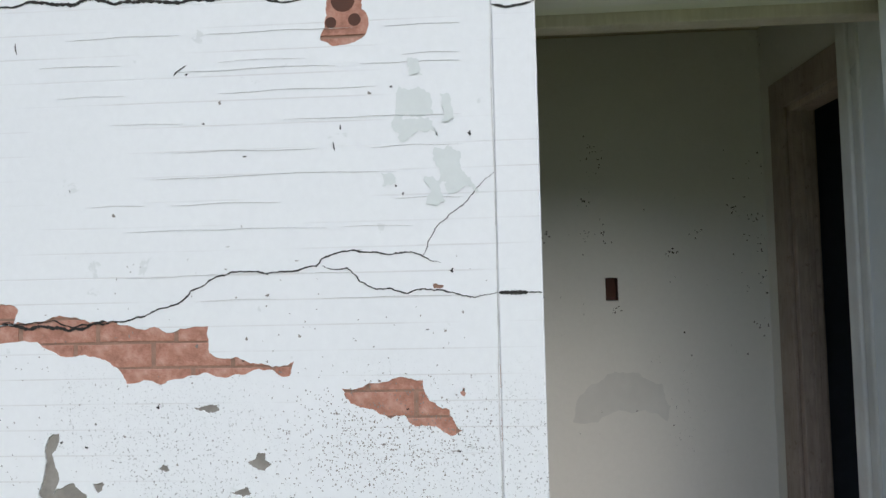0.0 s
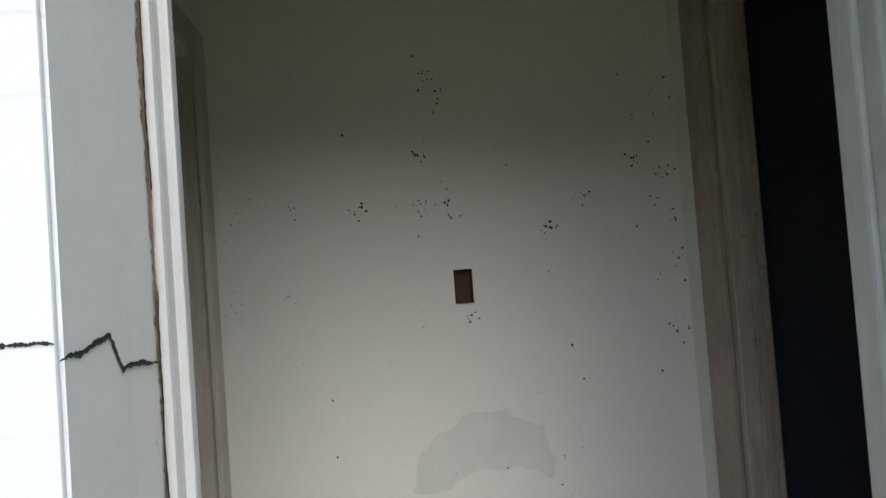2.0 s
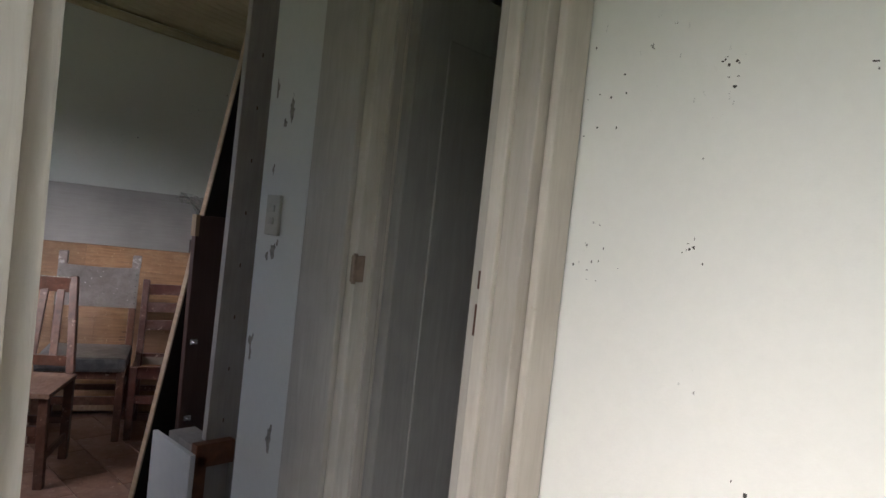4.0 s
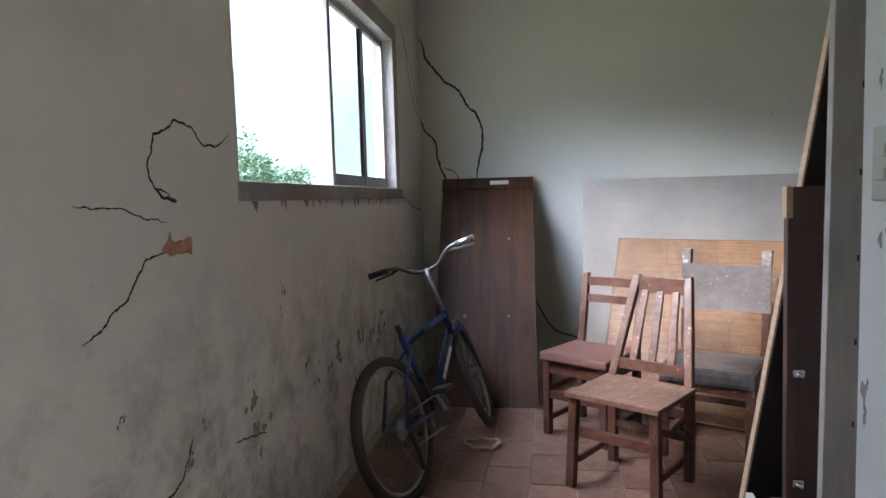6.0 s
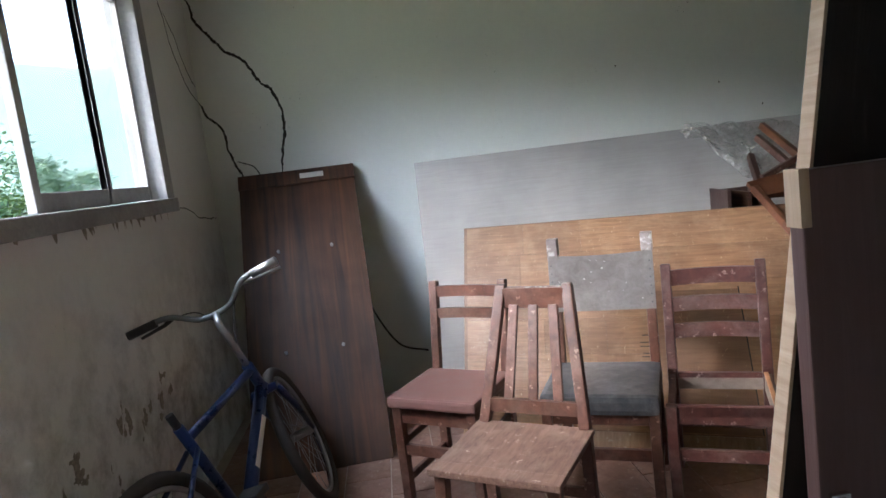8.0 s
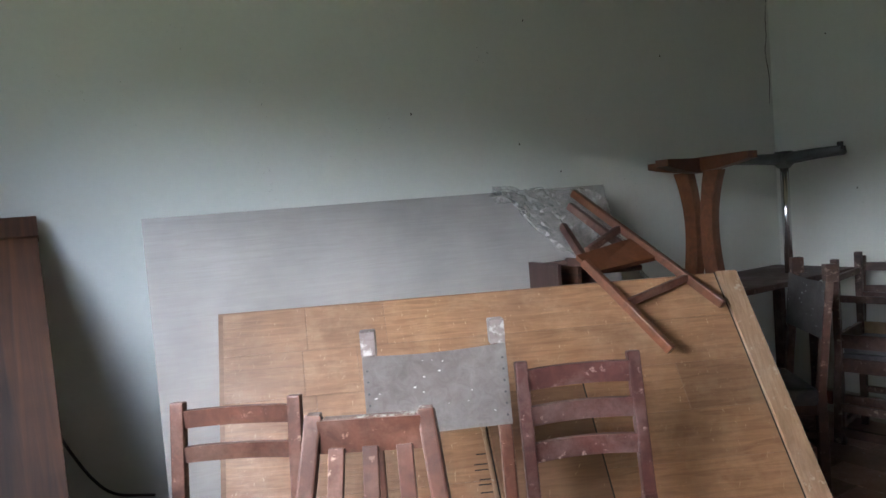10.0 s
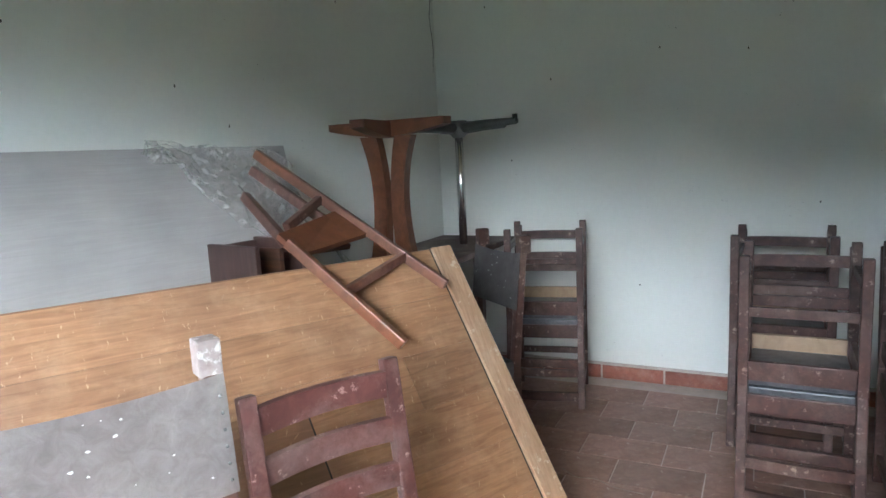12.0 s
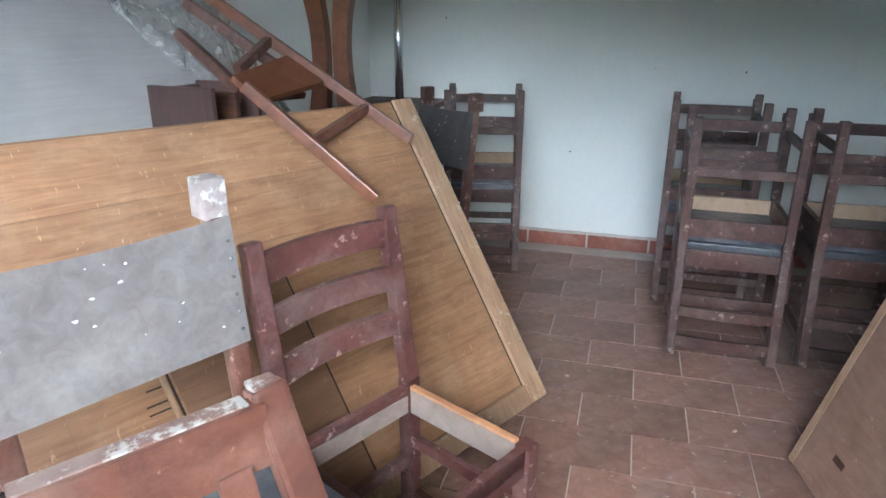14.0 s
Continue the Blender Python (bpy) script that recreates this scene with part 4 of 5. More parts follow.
# ---- bicycle ----
def bicycle(m):
    t = thing("bicycle", m, "dusty blue mountain bicycle without a saddle, leaning by the wall", "bicycle")
    R = 0.325

    def wheel(cx, turn):
        e = turn @ Matrix.Translation((cx, 0, R))
        w = part("wheel", ring((0, 0, 0), (0, 1, 0), R - 0.024, 0.024, 44, None, 8), M_RUBBER, t, "dusty knobbly tyre")
        w.matrix_local = e
        part("rim", ring((0, 0, 0), (0, 1, 0), R - 0.052, 0.010, 40, None, 6), M_STEEL, w)
        part("hub", tube([(0, -0.05, 0), (0, 0.05, 0)], 0.02, 10), M_STEEL, w)
        sp = bmesh.new()
        for k in range(24):
            a = k * math.tau / 24
            b = a + (0.5 if k % 2 else -0.5)
            tube([(0.02 * math.cos(b), 0.03 * (1 if k % 4 < 2 else -1), 0.02 * math.sin(b)), ((R - 0.055) * math.cos(a), 0, (R - 0.055) * math.sin(a))], 0.0012, 4, sp)
        part("spokes", sp, M_STEEL, w)
        return w

    wheel(0, Matrix())
    STEER = 17
    head_b, head_t = Vector((0.845, 0, 0.60)), Vector((0.80, 0, 0.735))
    bb, seat = Vector((0.40, 0, 0.285)), Vector((0.27, 0, 0.70))
    for name, a, b, r in (("top_tube", seat - Vector((-0.02, 0, 0.05)), head_t - Vector((0, 0, 0.03)), 0.017), ("down_tube", bb, head_b + Vector((0, 0, 0.03)), 0.026), ("seat_tube", bb, seat, 0.018), ("head_tube", head_b, head_t, 0.022)):
        part(name, tube([a, b], r, 12), M_BLUE, t)
    for s in (-1, 1):
        part("chain_stay", tube([bb + Vector((0, s * 0.03, 0)), (0.15, s * 0.05, 0.31), (0, s * 0.062, R)], 0.011, 8), M_BLUE, t)
        part("seat_stay", tube([seat + Vector((0.02, s * 0.02, -0.09)), (0.12, s * 0.055, 0.52), (0, s * 0.062, R)], 0.009, 8), M_BLUE, t)
    part("seat_post", tube([seat, seat + Vector((-0.014, 0, 0.05))], 0.014, 10), M_BLACK, t)
    part("lettering", beam(bb.lerp(head_b, 0.35) + Vector((-0.012, -0.0255, 0.012)), bb.lerp(head_b, 0.75) + Vector((-0.012, -0.0255, 0.012)), 0.026, 0.002, 0, (0, 1, 0)), M_WHITE, t, "pale worn lettering bar")
    part("chainring", tube([bb + Vector((0, -0.045, 0)), bb + Vector((0, -0.049, 0))], 0.085, 26), M_BLACK, t)
    part("sprocket", tube([(0, -0.03, R), (0, -0.05, R)], [0.05, 0.025], 18), M_STEEL, t)
    part("derailleur", tube([(0.0, -0.07, R - 0.02), (0.03, -0.07, R - 0.12), (0.05, -0.06, R - 0.2)], 0.012, 8), M_BLACK, t)
    ch = bmesh.new()
    for dz, dz2 in ((0.083, 0.048), (-0.083, -0.10)):
        tube([bb + Vector((0, -0.047, dz)), (0.0, -0.047, R + dz2)], 0.004, 5, ch)
    part("chain", ch, M_STEEL, t)
    for s in (-1, 1):
        c = bb + Vector((0, s * 0.06, 0))
        e = c + Vector((s * 0.11, s * 0.02, -s * 0.12))
        cr = part("crank", tube([c, e], 0.011, 8), M_STEEL, t)
        part("pedal", box(e.x - 0.045, e.x + 0.045, min(e.y, e.y + s * 0.09), max(e.y, e.y + s * 0.09), e.z - 0.012, e.z + 0.012, 0.005), M_BLACK, cr)
    # steered front end, about the steering axis
    axis = (head_t - head_b).normalized()
    sm = Matrix.Translation(head_b) @ Matrix.Rotation(radians(STEER), 4, axis) @ Matrix.Translation(-head_b)
    wheel(1.045, sm)
    for s in (-1, 1):
        f = tube([head_b + Vector((0, s * 0.05, -0.0)), head_b + Vector((0.02, s * 0.058, -0.04)), (0.96, s * 0.058, 0.47), (1.045, s * 0.055, R)], [0.012, 0.016, 0.014, 0.009], 8)
        f.transform(sm)
        part("fork_blade", f, M_BLUE, t)
    f = tube([head_b + Vector((0, -0.055, 0)), head_b + Vector((0, 0.055, 0))], 0.018, 8)
    f.transform(sm)
    part("fork_crown", f, M_BLUE, t)
    clamp = head_t + axis * 0.25 + Vector((0.05, 0, 0))
    f = tube([head_t, head_t + axis * 0.21, clamp], 0.014, 10)
    f.transform(sm)
    part("stem", f, M_STEEL, t)
    f = tube(curve_points([clamp + Vector(p) for p in ((-0.06, -0.30, 0.075), (-0.035, -0.16, 0.07), (0, -0.06, 0.005), (0, 0.06, 0.005), (-0.035, 0.16, 0.07), (-0.06, 0.30, 0.075))], 8), 0.0115, 10)
    f.transform(sm)
    bar = part("handlebar", f, M_GREYMETAL, t)
    for s in (-1, 1):
        f = tube([clamp + Vector((-0.042, s * 0.20, 0.072)), clamp + Vector((-0.06, s * 0.31, 0.075))], 0.017, 10)
        f.transform(sm)
        part("grip", f, M_BLACK if s > 0 else M_STEEL, bar)
        f = tube([clamp + Vector((-0.02, s * 0.15, 0.062)), clamp + Vector((0.03, s * 0.2, 0.05)), clamp + Vector((0.02, s * 0.30, 0.045))], [0.013, 0.008, 0.006], 8)
        f.transform(sm)
        part("brake_lever", f, M_BLACK if s > 0 else M_STEEL, bar)
        f = tube(curve_points([clamp + Vector((0.0, s * 0.15, 0.06)), clamp + Vector((0.09, s * 0.08, 0.03)), clamp + Vector((0.07, s * 0.01, -0.10)), clamp + Vector((0.0, 0, -0.22))], 6), 0.0028, 5)
        f.transform(sm)
        part("cable", f, M_BLACK, bar)
    return t


bdir = math.degrees(math.atan2(0.97, 0.235))
bicycle(pose(0.17, 4.32, 0.0, 0, 0, bdir) @ pose(0, 0, 0, -15, 0, 0))


# ---- switch, hole and wires ----
sw = thing("light_switch", pose(AX, 2.77, 1.30), "aged cream light switch plate", "switch")
part("plate", box(-0.012, -0.0005, 0, 0.072, 0, 0.122, 0.004), M_SWITCH, sw)
for z in (0.032, 0.07):
    part("rocker", box(-0.017, -0.011, 0.022, 0.05, z, z + 0.022, 0.003), M_SWITCH, sw)
hb = thing("wall_box", pose(AX, 0.908, 1.372), "empty rusty switch box hole in the wall", "switch box")
part("box", box(0.05, 0.06, -0.033, 0.033, -0.061, 0.062), M_HOLE, hb)
part("rim", box(0.008, 0.05, 0.030, 0.0335, -0.06, 0.06), M_HOLE, hb)
part("rim", box(0.008, 0.05, -0.0335, -0.030, -0.06, 0.06), M_HOLE, hb)
cable = thing("cable", pose(0, 0, 0), "thin black cable hanging along the wall", "cable")
part("wire", tube(curve_points([(0.60, 6.57, 0.70), (0.66, 6.54, 0.52), (0.78, 6.50, 0.33), (0.95, 6.48, 0.27)], 10), 0.006, 6), M_BLACK, cable)


# ---- cracks and bare patches, as parts of their walls ----
def crack(owner, pts, axis_n, width, seed, rough=0.075, steps=5):
    """A ragged open crack along pts on a wall whose outward normal is axis_n."""
    rnd = random.Random(seed)
    n = Vector(axis_n).normalized()
    p = [Vector(a) for a in pts]
    for k in range(steps):
        out = [p[0]]
        for a, b in zip(p, p[1:]):
            d = b - a
            side = d.cross(n).normalized()
            out += [(a + b) / 2 + side * rnd.uniform(-1, 1) * d.length * rough, b]
        p = out
    bm = bmesh.new()
    prev = None
    for i, a in enumerate(p):
        d = (p[min(i + 1, len(p) - 1)] - p[max(i - 1, 0)]).normalized()
        side = d.cross(n).normalized()
        f = min(1.0, 6 * min(i, len(p) - 1 - i) / len(p) + 0.25)
        w = width * f * rnd.uniform(0.5, 1.4) / 2
        cur = [bm.verts.new(a + side * w + n * 0.0012), bm.verts.new(a + n * 0.0004), bm.verts.new(a - side * w + n * 0.0012)]
        if prev:
            bm.faces.new((prev[0], prev[1], cur[1], cur[0]))
            bm.faces.new((prev[1], prev[2], cur[2], cur[1]))
        prev = cur
    return part("crack", bm, M_CRACK, owner)


def patch(owner, pts, axis_n, mat, seed, rough=0.14, proud=0.0015, name="bare_patch", label="bare brick where plaster fell off"):
    """A ragged bare patch with the outline pts."""
    rnd = random.Random(seed)
    n = Vector(axis_n).normalized()
    p = [Vector(a) for a in pts]
    for k in range(4 if (p[0] - p[2]).length > 0.03 else 2):
        out = []
        for a, b in zip(p, p[1:] + p[:1]):
            d = b - a
            side = d.cross(n).normalized()
            out += [a, (a + b) / 2 + side * rnd.uniform(-1, 1) * d.length * rough]
        p = out
    bm = bmesh.new()
    f = bm.faces.new([bm.verts.new(a + n * proud) for a in p])
    f.normal_update()
    bmesh.ops.triangulate(bm, faces=[f], ngon_method="EAR_CLIP")
    return part(name, bm, mat, owner, label)


OUT, IN = (-1, 0, 0), (1, 0, 0)


def inn(*yz):
    return [(WX, y, z) for y, z in yz]


# plaster skin of the facade, broken away over the brickwork
SKIN = 0.006
FS = FX - SKIN


def ragged(pts, seed, rough=0.14, steps=4):
    """An outline whose sides are broken up at random."""
    rnd = random.Random(seed)
    p = [Vector(a) for a in pts]
    for k in range(steps):
        out = []
        for a, b in zip(p, p[1:] + p[:1]):
            d = b - a
            out += [a, (a + b) / 2 + Vector((-d.y, d.x)) * rnd.uniform(-1, 1) * rough]
        p = out
    return p


def blob(y, z, w, h, k=0.0):
    return [(y + w * (0.75 + 0.3 * math.sin(i * 2.3 + k)) * math.cos(i * 0.7), z + h * (0.75 + 0.3 * math.cos(i * 1.7 + k)) * math.sin(i * 0.7)) for i in range(9)]


LOSSES = [
    ([(3.13, 1.314), (2.935, 1.343), (2.831, 1.358), (2.694, 1.345), (2.625, 1.321), (2.409, 1.324), (2.406, 1.247), (2.323, 1.234), (2.157, 1.219), (2.171, 1.177), (2.29, 1.189), (2.457, 1.183), (2.651, 1.161), (2.693, 1.211), (2.813, 1.242), (3.13, 1.292)], 0.13, 4),
    ([(2.019, 1.14), (1.864, 1.167), (1.787, 1.161), (1.769, 1.102), (1.714, 1.078), (1.679, 1.019), (1.70, 1.005), (1.811, 1.031), (1.842, 1.063), (1.883, 1.054), (1.995, 1.097)], 0.13, 4),
    ([(3.13, 1.42), (3.005, 1.398), (2.984, 1.384), (2.995, 1.339), (3.13, 1.336)], 0.12, 4),
    ([(2.048, 2.225), (2.069, 2.155), (2.029, 2.133), (1.945, 2.153), (1.924, 2.199), (1.944, 2.242), (1.946, 2.31), (2.03, 2.306)], 0.12, 4),
    ([(2.91, 0.79), (2.90, 0.903), (2.889, 1.009), (2.855, 1.02), (2.876, 0.96), (2.854, 0.89), (2.871, 0.851), (2.811, 0.879), (2.751, 0.80)], 0.13, 4),
    (blob(2.735, 0.867, 0.022, 0.020), 0.12, 2), (blob(2.407, 1.088, 0.046, 0.013, 1), 0.2, 3), (blob(2.259, 0.935, 0.036, 0.030, 2), 0.14, 3),
    (blob(2.541, 0.918, 0.018, 0.013, 3), 0.14, 2), (blob(2.309, 0.849, 0.035, 0.014, 1), 0.2, 3), (blob(1.673, 1.125, 0.009, 0.013, 2), 0.12, 2),
    (blob(1.74, 1.425, 0.022, 0.010, 4), 0.12, 2),
]
skin_loops = [[Vector((3.62, -0.3)), Vector((3.62, TOP)), Vector((1.5675, TOP)), Vector((1.5675, -0.3))]]
skin_loops += [ragged(o, 400 + i, r, n) for i, (o, r, n) in enumerate(LOSSES)]
bm = bmesh.new()
front = [bm.verts.new((FS, p.x, p.y)) for lp in skin_loops for p in lp]
rear = [bm.verts.new((FX - 0.0002, p.x, p.y)) for lp in skin_loops for p in lp]
for tri in geometry.tessellate_polygon([[Vector((p.x, p.y, 0)) for p in lp] for lp in skin_loops]):
    if len(set(tri)) == 3:
        bm.faces.new([front[i] for i in tri])
n0 = 0
for lp in skin_loops:
    for i in range(len(lp)):
        j = (i + 1) % len(lp)
        bm.faces.new((front[n0 + i], front[n0 + j], rear[n0 + j], rear[n0 + i]))
    n0 += len(lp)
part("plaster_skin", bm, M_FACADE, west, "white paint and render, flaked and broken away")
M_MORTAR = plain("old clay mortar", (0.36, 0.22, 0.16), 0.95, 0, 0.4, 30)
for y0, y1, z0, z1, mt in ((2.14, 3.2, 1.13, 1.44, M_MORTAR), (1.64, 2.05, 0.98, 1.19, M_MORTAR), (1.90, 2.09, 2.10, 2.34, M_MORTAR), (1.69, 1.79, 1.40, 1.45, M_MORTAR), (2.15, 2.95, 0.76, 1.03, M_CONCRETE), (2.34, 2.47, 1.06, 1.11, M_CONCRETE), (1.65, 1.70, 1.10, 1.15, M_CONCRETE)):
    part("mortar_bed", box(FX - 0.0012, FX + 0.02, y0, y1, z0, z1), mt, west)
# bricks that show in the gaps
brick_me = part("brick", box(-0.0036, 0.012, 0.0, 0.222, 0.0, 0.066, 0.0016), M_BRICK, west)
spots = []
for row, (z, y0, y1) in enumerate(((1.136, 2.15, 3.1), (1.2095, 2.15, 3.1), (1.283, 2.2, 3.15), (1.3565, 2.75, 3.15), (0.988, 1.62, 1.9), (1.0615, 1.62, 1.95), (1.135, 1.64, 2.05), (2.092, 1.88, 2.1))):
    y = y0 - 0.16 + (0.118 if row % 2 else 0.0)
    while y < y1:
        spots.append((y, z))
        y += 0.236
for i, (y, z) in enumerate(spots):
    ob = brick_me if i == 0 else new("brick", brick_me.data)
    ob.parent = west
    ob.matrix_local = pose(FX + 0.0006 * math.sin(i * 2.1), y, z, 0.4 * math.sin(i * 3.3), 0, 0)
# hollow brick laid open near the eaves
for y, z, r in ((2.036, 2.204, 0.017), (1.966, 2.21, 0.019), (2.0, 2.27, 0.036)):
    part("brick_hole", tube([(FX - 0.0055, y, z), (FX - 0.003, y, z)], r, 14), M_HOLE, west, "dark hollow of a broken brick")
part("brick", box(FX - 0.005, FX + 0.01, 1.90, 2.09, 2.165, 2.34, 0.003), M_BRICK, west)


def fac(*yz):
    return [(FS, y, z) for y, z in yz]


crack(west, fac((3.13, 1.313), (2.935, 1.345), (2.694, 1.345), (2.507, 1.388), (2.405, 1.456), (2.312, 1.482), (2.204, 1.474), (2.088, 1.49), (2.071, 1.512), (1.874, 1.519), (1.777, 1.51), (1.729, 1.492)), OUT, 0.0042, 1, 0.11)
crack(west, [(FX - 0.0042, y, z) for y, z in ((3.13, 1.311), (2.95, 1.325), (2.83, 1.318), (2.694, 1.343))], OUT, 0.009, 31, 0.1)
crack(west, fac((2.071, 1.493), (1.997, 1.483), (1.917, 1.421), (1.827, 1.406), (1.746, 1.414), (1.5675, 1.405)), OUT, 0.0038, 2, 0.11)
crack(west, fac((1.777, 1.51), (1.743, 1.59), (1.677, 1.645), (1.569, 1.747)), OUT, 0.0024, 3, 0.1)
crack(west, [(FX - 0.009, y, z) for y, z in ((1.483, 1.403), (1.465, 1.402), (1.443, 1.401))], OUT, 0.0035, 4)
crack(west, [(FX - 0.009, y, z) for y, z in ((1.566, 1.404), (1.52, 1.403), (1.483, 1.403))], OUT, 0.011, 34, 0.02)
crack(west, fac((3.2, 2.30), (2.907, 2.306), (2.854, 2.297), (2.757, 2.311), (2.608, 2.297), (2.349, 2.301), (2.0, 2.30)), OUT, 0.010, 5, 0.1)
crack(west, [(FX - 0.009, y, z) for y, z in ((1.566, 2.236), (1.53, 2.225), (1.50, 2.228), (1.443, 2.24))], OUT, 0.008, 35)
crack(west, [(-0.395 + 0.0, 1.44, 1.386), (-0.33, 1.4395, 1.395), (-0.30, 1.4395, 1.40), (-0.27, 1.4395, 1.36), (-0.165, 1.4395, 1.355)], (0, -1, 0), 0.006, 6)
rust = crack(west, [(-0.166, 1.4395, z) for z in (2.2, 2.0, 1.8, 1.6, 1.4, 1.2, 1.0, 0.8, 0.5)], (0, -1, 0), 0.016, 61, 0.04)
rust.data.materials[0] = M_RUST
rust.location.y = 0.0008
crack(west, [(-0.166, 1.4388, z) for z in (2.2, 2.0, 1.8, 1.6, 1.4, 1.2, 1.0, 0.8, 0.5)], (0, -1, 0), 0.005, 7, 0.04)
rnd = random.Random(77)
for i, z in enumerate((2.186, 2.101, 2.075, 2.009, 1.92, 1.832, 1.759, 1.679, 1.60, 1.47, 1.397)):
    y1 = rnd.uniform(2.4, 2.95)
    while y1 > 1.75:
        y0 = max(y1 - rnd.uniform(0.15, 0.75), 1.66)
        fine = crack(west, fac((y1, z + rnd.uniform(-0.003, 0.003)), ((y0 + y1) / 2, z + 0.003), (y0, z)), OUT, rnd.uniform(0.0009, 0.0017), 20 + i, 0.012)
        fine.data.materials[0] = M_FINEJOINT
        y1 = y0 - rnd.uniform(0.05, 0.35)
for i, pts in enumerate((((2.51, 2.065), (2.47, 2.095)), ((2.013, 1.90), (2.012, 1.885)), ((2.034, 1.85), (2.03, 1.825)), ((3.0, 2.185), (2.995, 2.15)))):
    crack(west, fac(*pts), OUT, 0.0035, 90 + i)
# many tiny flecks where the paint is blown off in grains
verts, faces = [], []
for i in range(1500):
    if i < 1150:
        y, z = rnd.gauss(1.90, 0.16), rnd.gauss(0.98, 0.085)
    else:
        y, z = rnd.uniform(1.6, 3.1), rnd.triangular(0.7, 1.6, 0.85)
    if not 1.59 < y < 3.2:
        continue
    w, h, tw = rnd.uniform(0.0008, 0.0030), rnd.uniform(0.0008, 0.0036), rnd.uniform(0, 3)
    k0 = len(verts)
    for k in range(5):
        a = tw + k * math.tau / 5
        verts.append((FS - 0.0005, y + w * rnd.uniform(0.6, 1.2) * math.cos(a), z + h * rnd.uniform(0.6, 1.2) * math.sin(a)))
    faces.append(tuple(range(k0, k0 + 5)))
me = bpy.data.meshes.new("paint_flecks")
me.from_pydata(verts, [], faces)
me.materials.append(M_CONCRETE)
flecks = new("paint_flecks", me)
flecks.parent = west
flecks["kind"] = "stuff"
rnd = random.Random(21)
for i in range(60):
    y, z = rnd.uniform(1.6, 3.0), 2.2 - 1.4 * rnd.random() ** 0.6
    w, h = rnd.uniform(0.002, 0.009), rnd.uniform(0.002, 0.008)
    patch(west, fac(*[(y + w * (0.65 + 0.35 * math.sin(k * 2.3 + i)) * math.cos(k * 0.78), z + h * (0.65 + 0.35 * math.cos(k * 1.7 + i)) * math.sin(k * 0.78)) for k in range(8)]), OUT, M_CONCRETE if i % 3 else M_CRACK, 300 + i, 0.2, 0.0012, "paint_chip", "small chip in the white paint")
M_PALEPATCH = plain("faded undercoat", (0.66, 0.70, 0.69), 0.8, 0, 0.06, 30)
for i, (y, z, w, h) in enumerate(((1.79, 1.96, 0.05, 0.05), (1.69, 1.775, 0.05, 0.05), (1.785, 1.885, 0.06, 0.04), (1.87, 1.735, 0.025, 0.02), (1.66, 1.715, 0.045, 0.03), (1.74, 1.70, 0.03, 0.04), (1.79, 2.06, 0.02, 0.03), (1.70, 1.94, 0.02, 0.04))):
    patch(west, fac((y - w, z - h * 0.8), (y + w * 0.9, z - h), (y + w, z + h), (y - w * 0.5, z + h * 0.7)), OUT, M_PALEPATCH, 50 + i, 0.24, 0.0006 + 0.0004 * i, "faded_patch", "flaked pale undercoat")

crack(west, inn((3.614, 1.553), (3.522, 1.504), (3.458, 1.501), (3.397, 1.55), (3.304, 1.562), (3.208, 1.515), (3.174, 1.427), (3.20, 1.373), (3.301, 1.338)), IN, 0.007, 8, 0.1)
crack(west, inn((3.20, 1.373), (3.24, 1.345), (3.30, 1.335)), IN, 0.010, 9, 0.1)
crack(west, inn((2.90, 1.33), (2.99, 1.324), (3.079, 1.317), (3.157, 1.291), (3.249, 1.28)), IN, 0.004, 10, 0.1)
crack(west, inn((3.244, 1.202), (3.147, 1.189), (3.061, 1.094), (2.976, 1.048), (2.90, 1.02)), IN, 0.006, 11, 0.1)
crack(west, inn((3.784, 0.498), (3.66, 0.53), (3.548, 0.546)), IN, 0.006, 12, 0.1)
crack(west, inn((3.10, 0.50), (3.25, 0.56), (3.313, 0.66)), IN, 0.009, 13, 0.1)
patch(west, inn((3.215, 1.206), (3.255, 1.258), (3.27, 1.228), (3.32, 1.228), (3.357, 1.238), (3.359, 1.183), (3.29, 1.19), (3.25, 1.185)), IN, M_BRICK, 6, 0.14)
M_MOULD = plain("dark mould stain", (0.36, 0.32, 0.27), 0.95, 0, 0.55, 60)
rnd = random.Random(5)
damp_spots = [(3.67, 0.643, 0.045), (3.757, 0.55, 0.05), (4.60, 0.555, 0.08), (4.93, 0.578, 0.06), (5.13, 0.552, 0.05), (4.46, 0.545, 0.04), (3.98, 0.983, 0.02), (3.954, 0.911, 0.016), (3.385, 0.688, 0.02), (4.195, 0.675, 0.035), (3.01, 0.815, 0.02), (4.3, 0.58, 0.035), (5.35, 0.60, 0.07), (4.8, 0.40, 0.05), (3.3, 0.60, 0.03)]
for i, (y, z, r) in enumerate(damp_spots):
    for k in range(5):
        w, h = r * rnd.uniform(0.12, 0.6), r * rnd.uniform(0.2, 0.85)
        o = ragged(blob(y + rnd.gauss(0, r * 0.6), z + rnd.gauss(0, r * 0.9), w, h, i + k), 700 + 9 * i + k, 0.32, 2)
        patch(west, inn(*[(p.x, p.y) for p in o]), IN, M_MOULD, 70 + i, 0.2, 0.0006 + 0.0002 * k, "mould_stain", "brown damp mould stain")
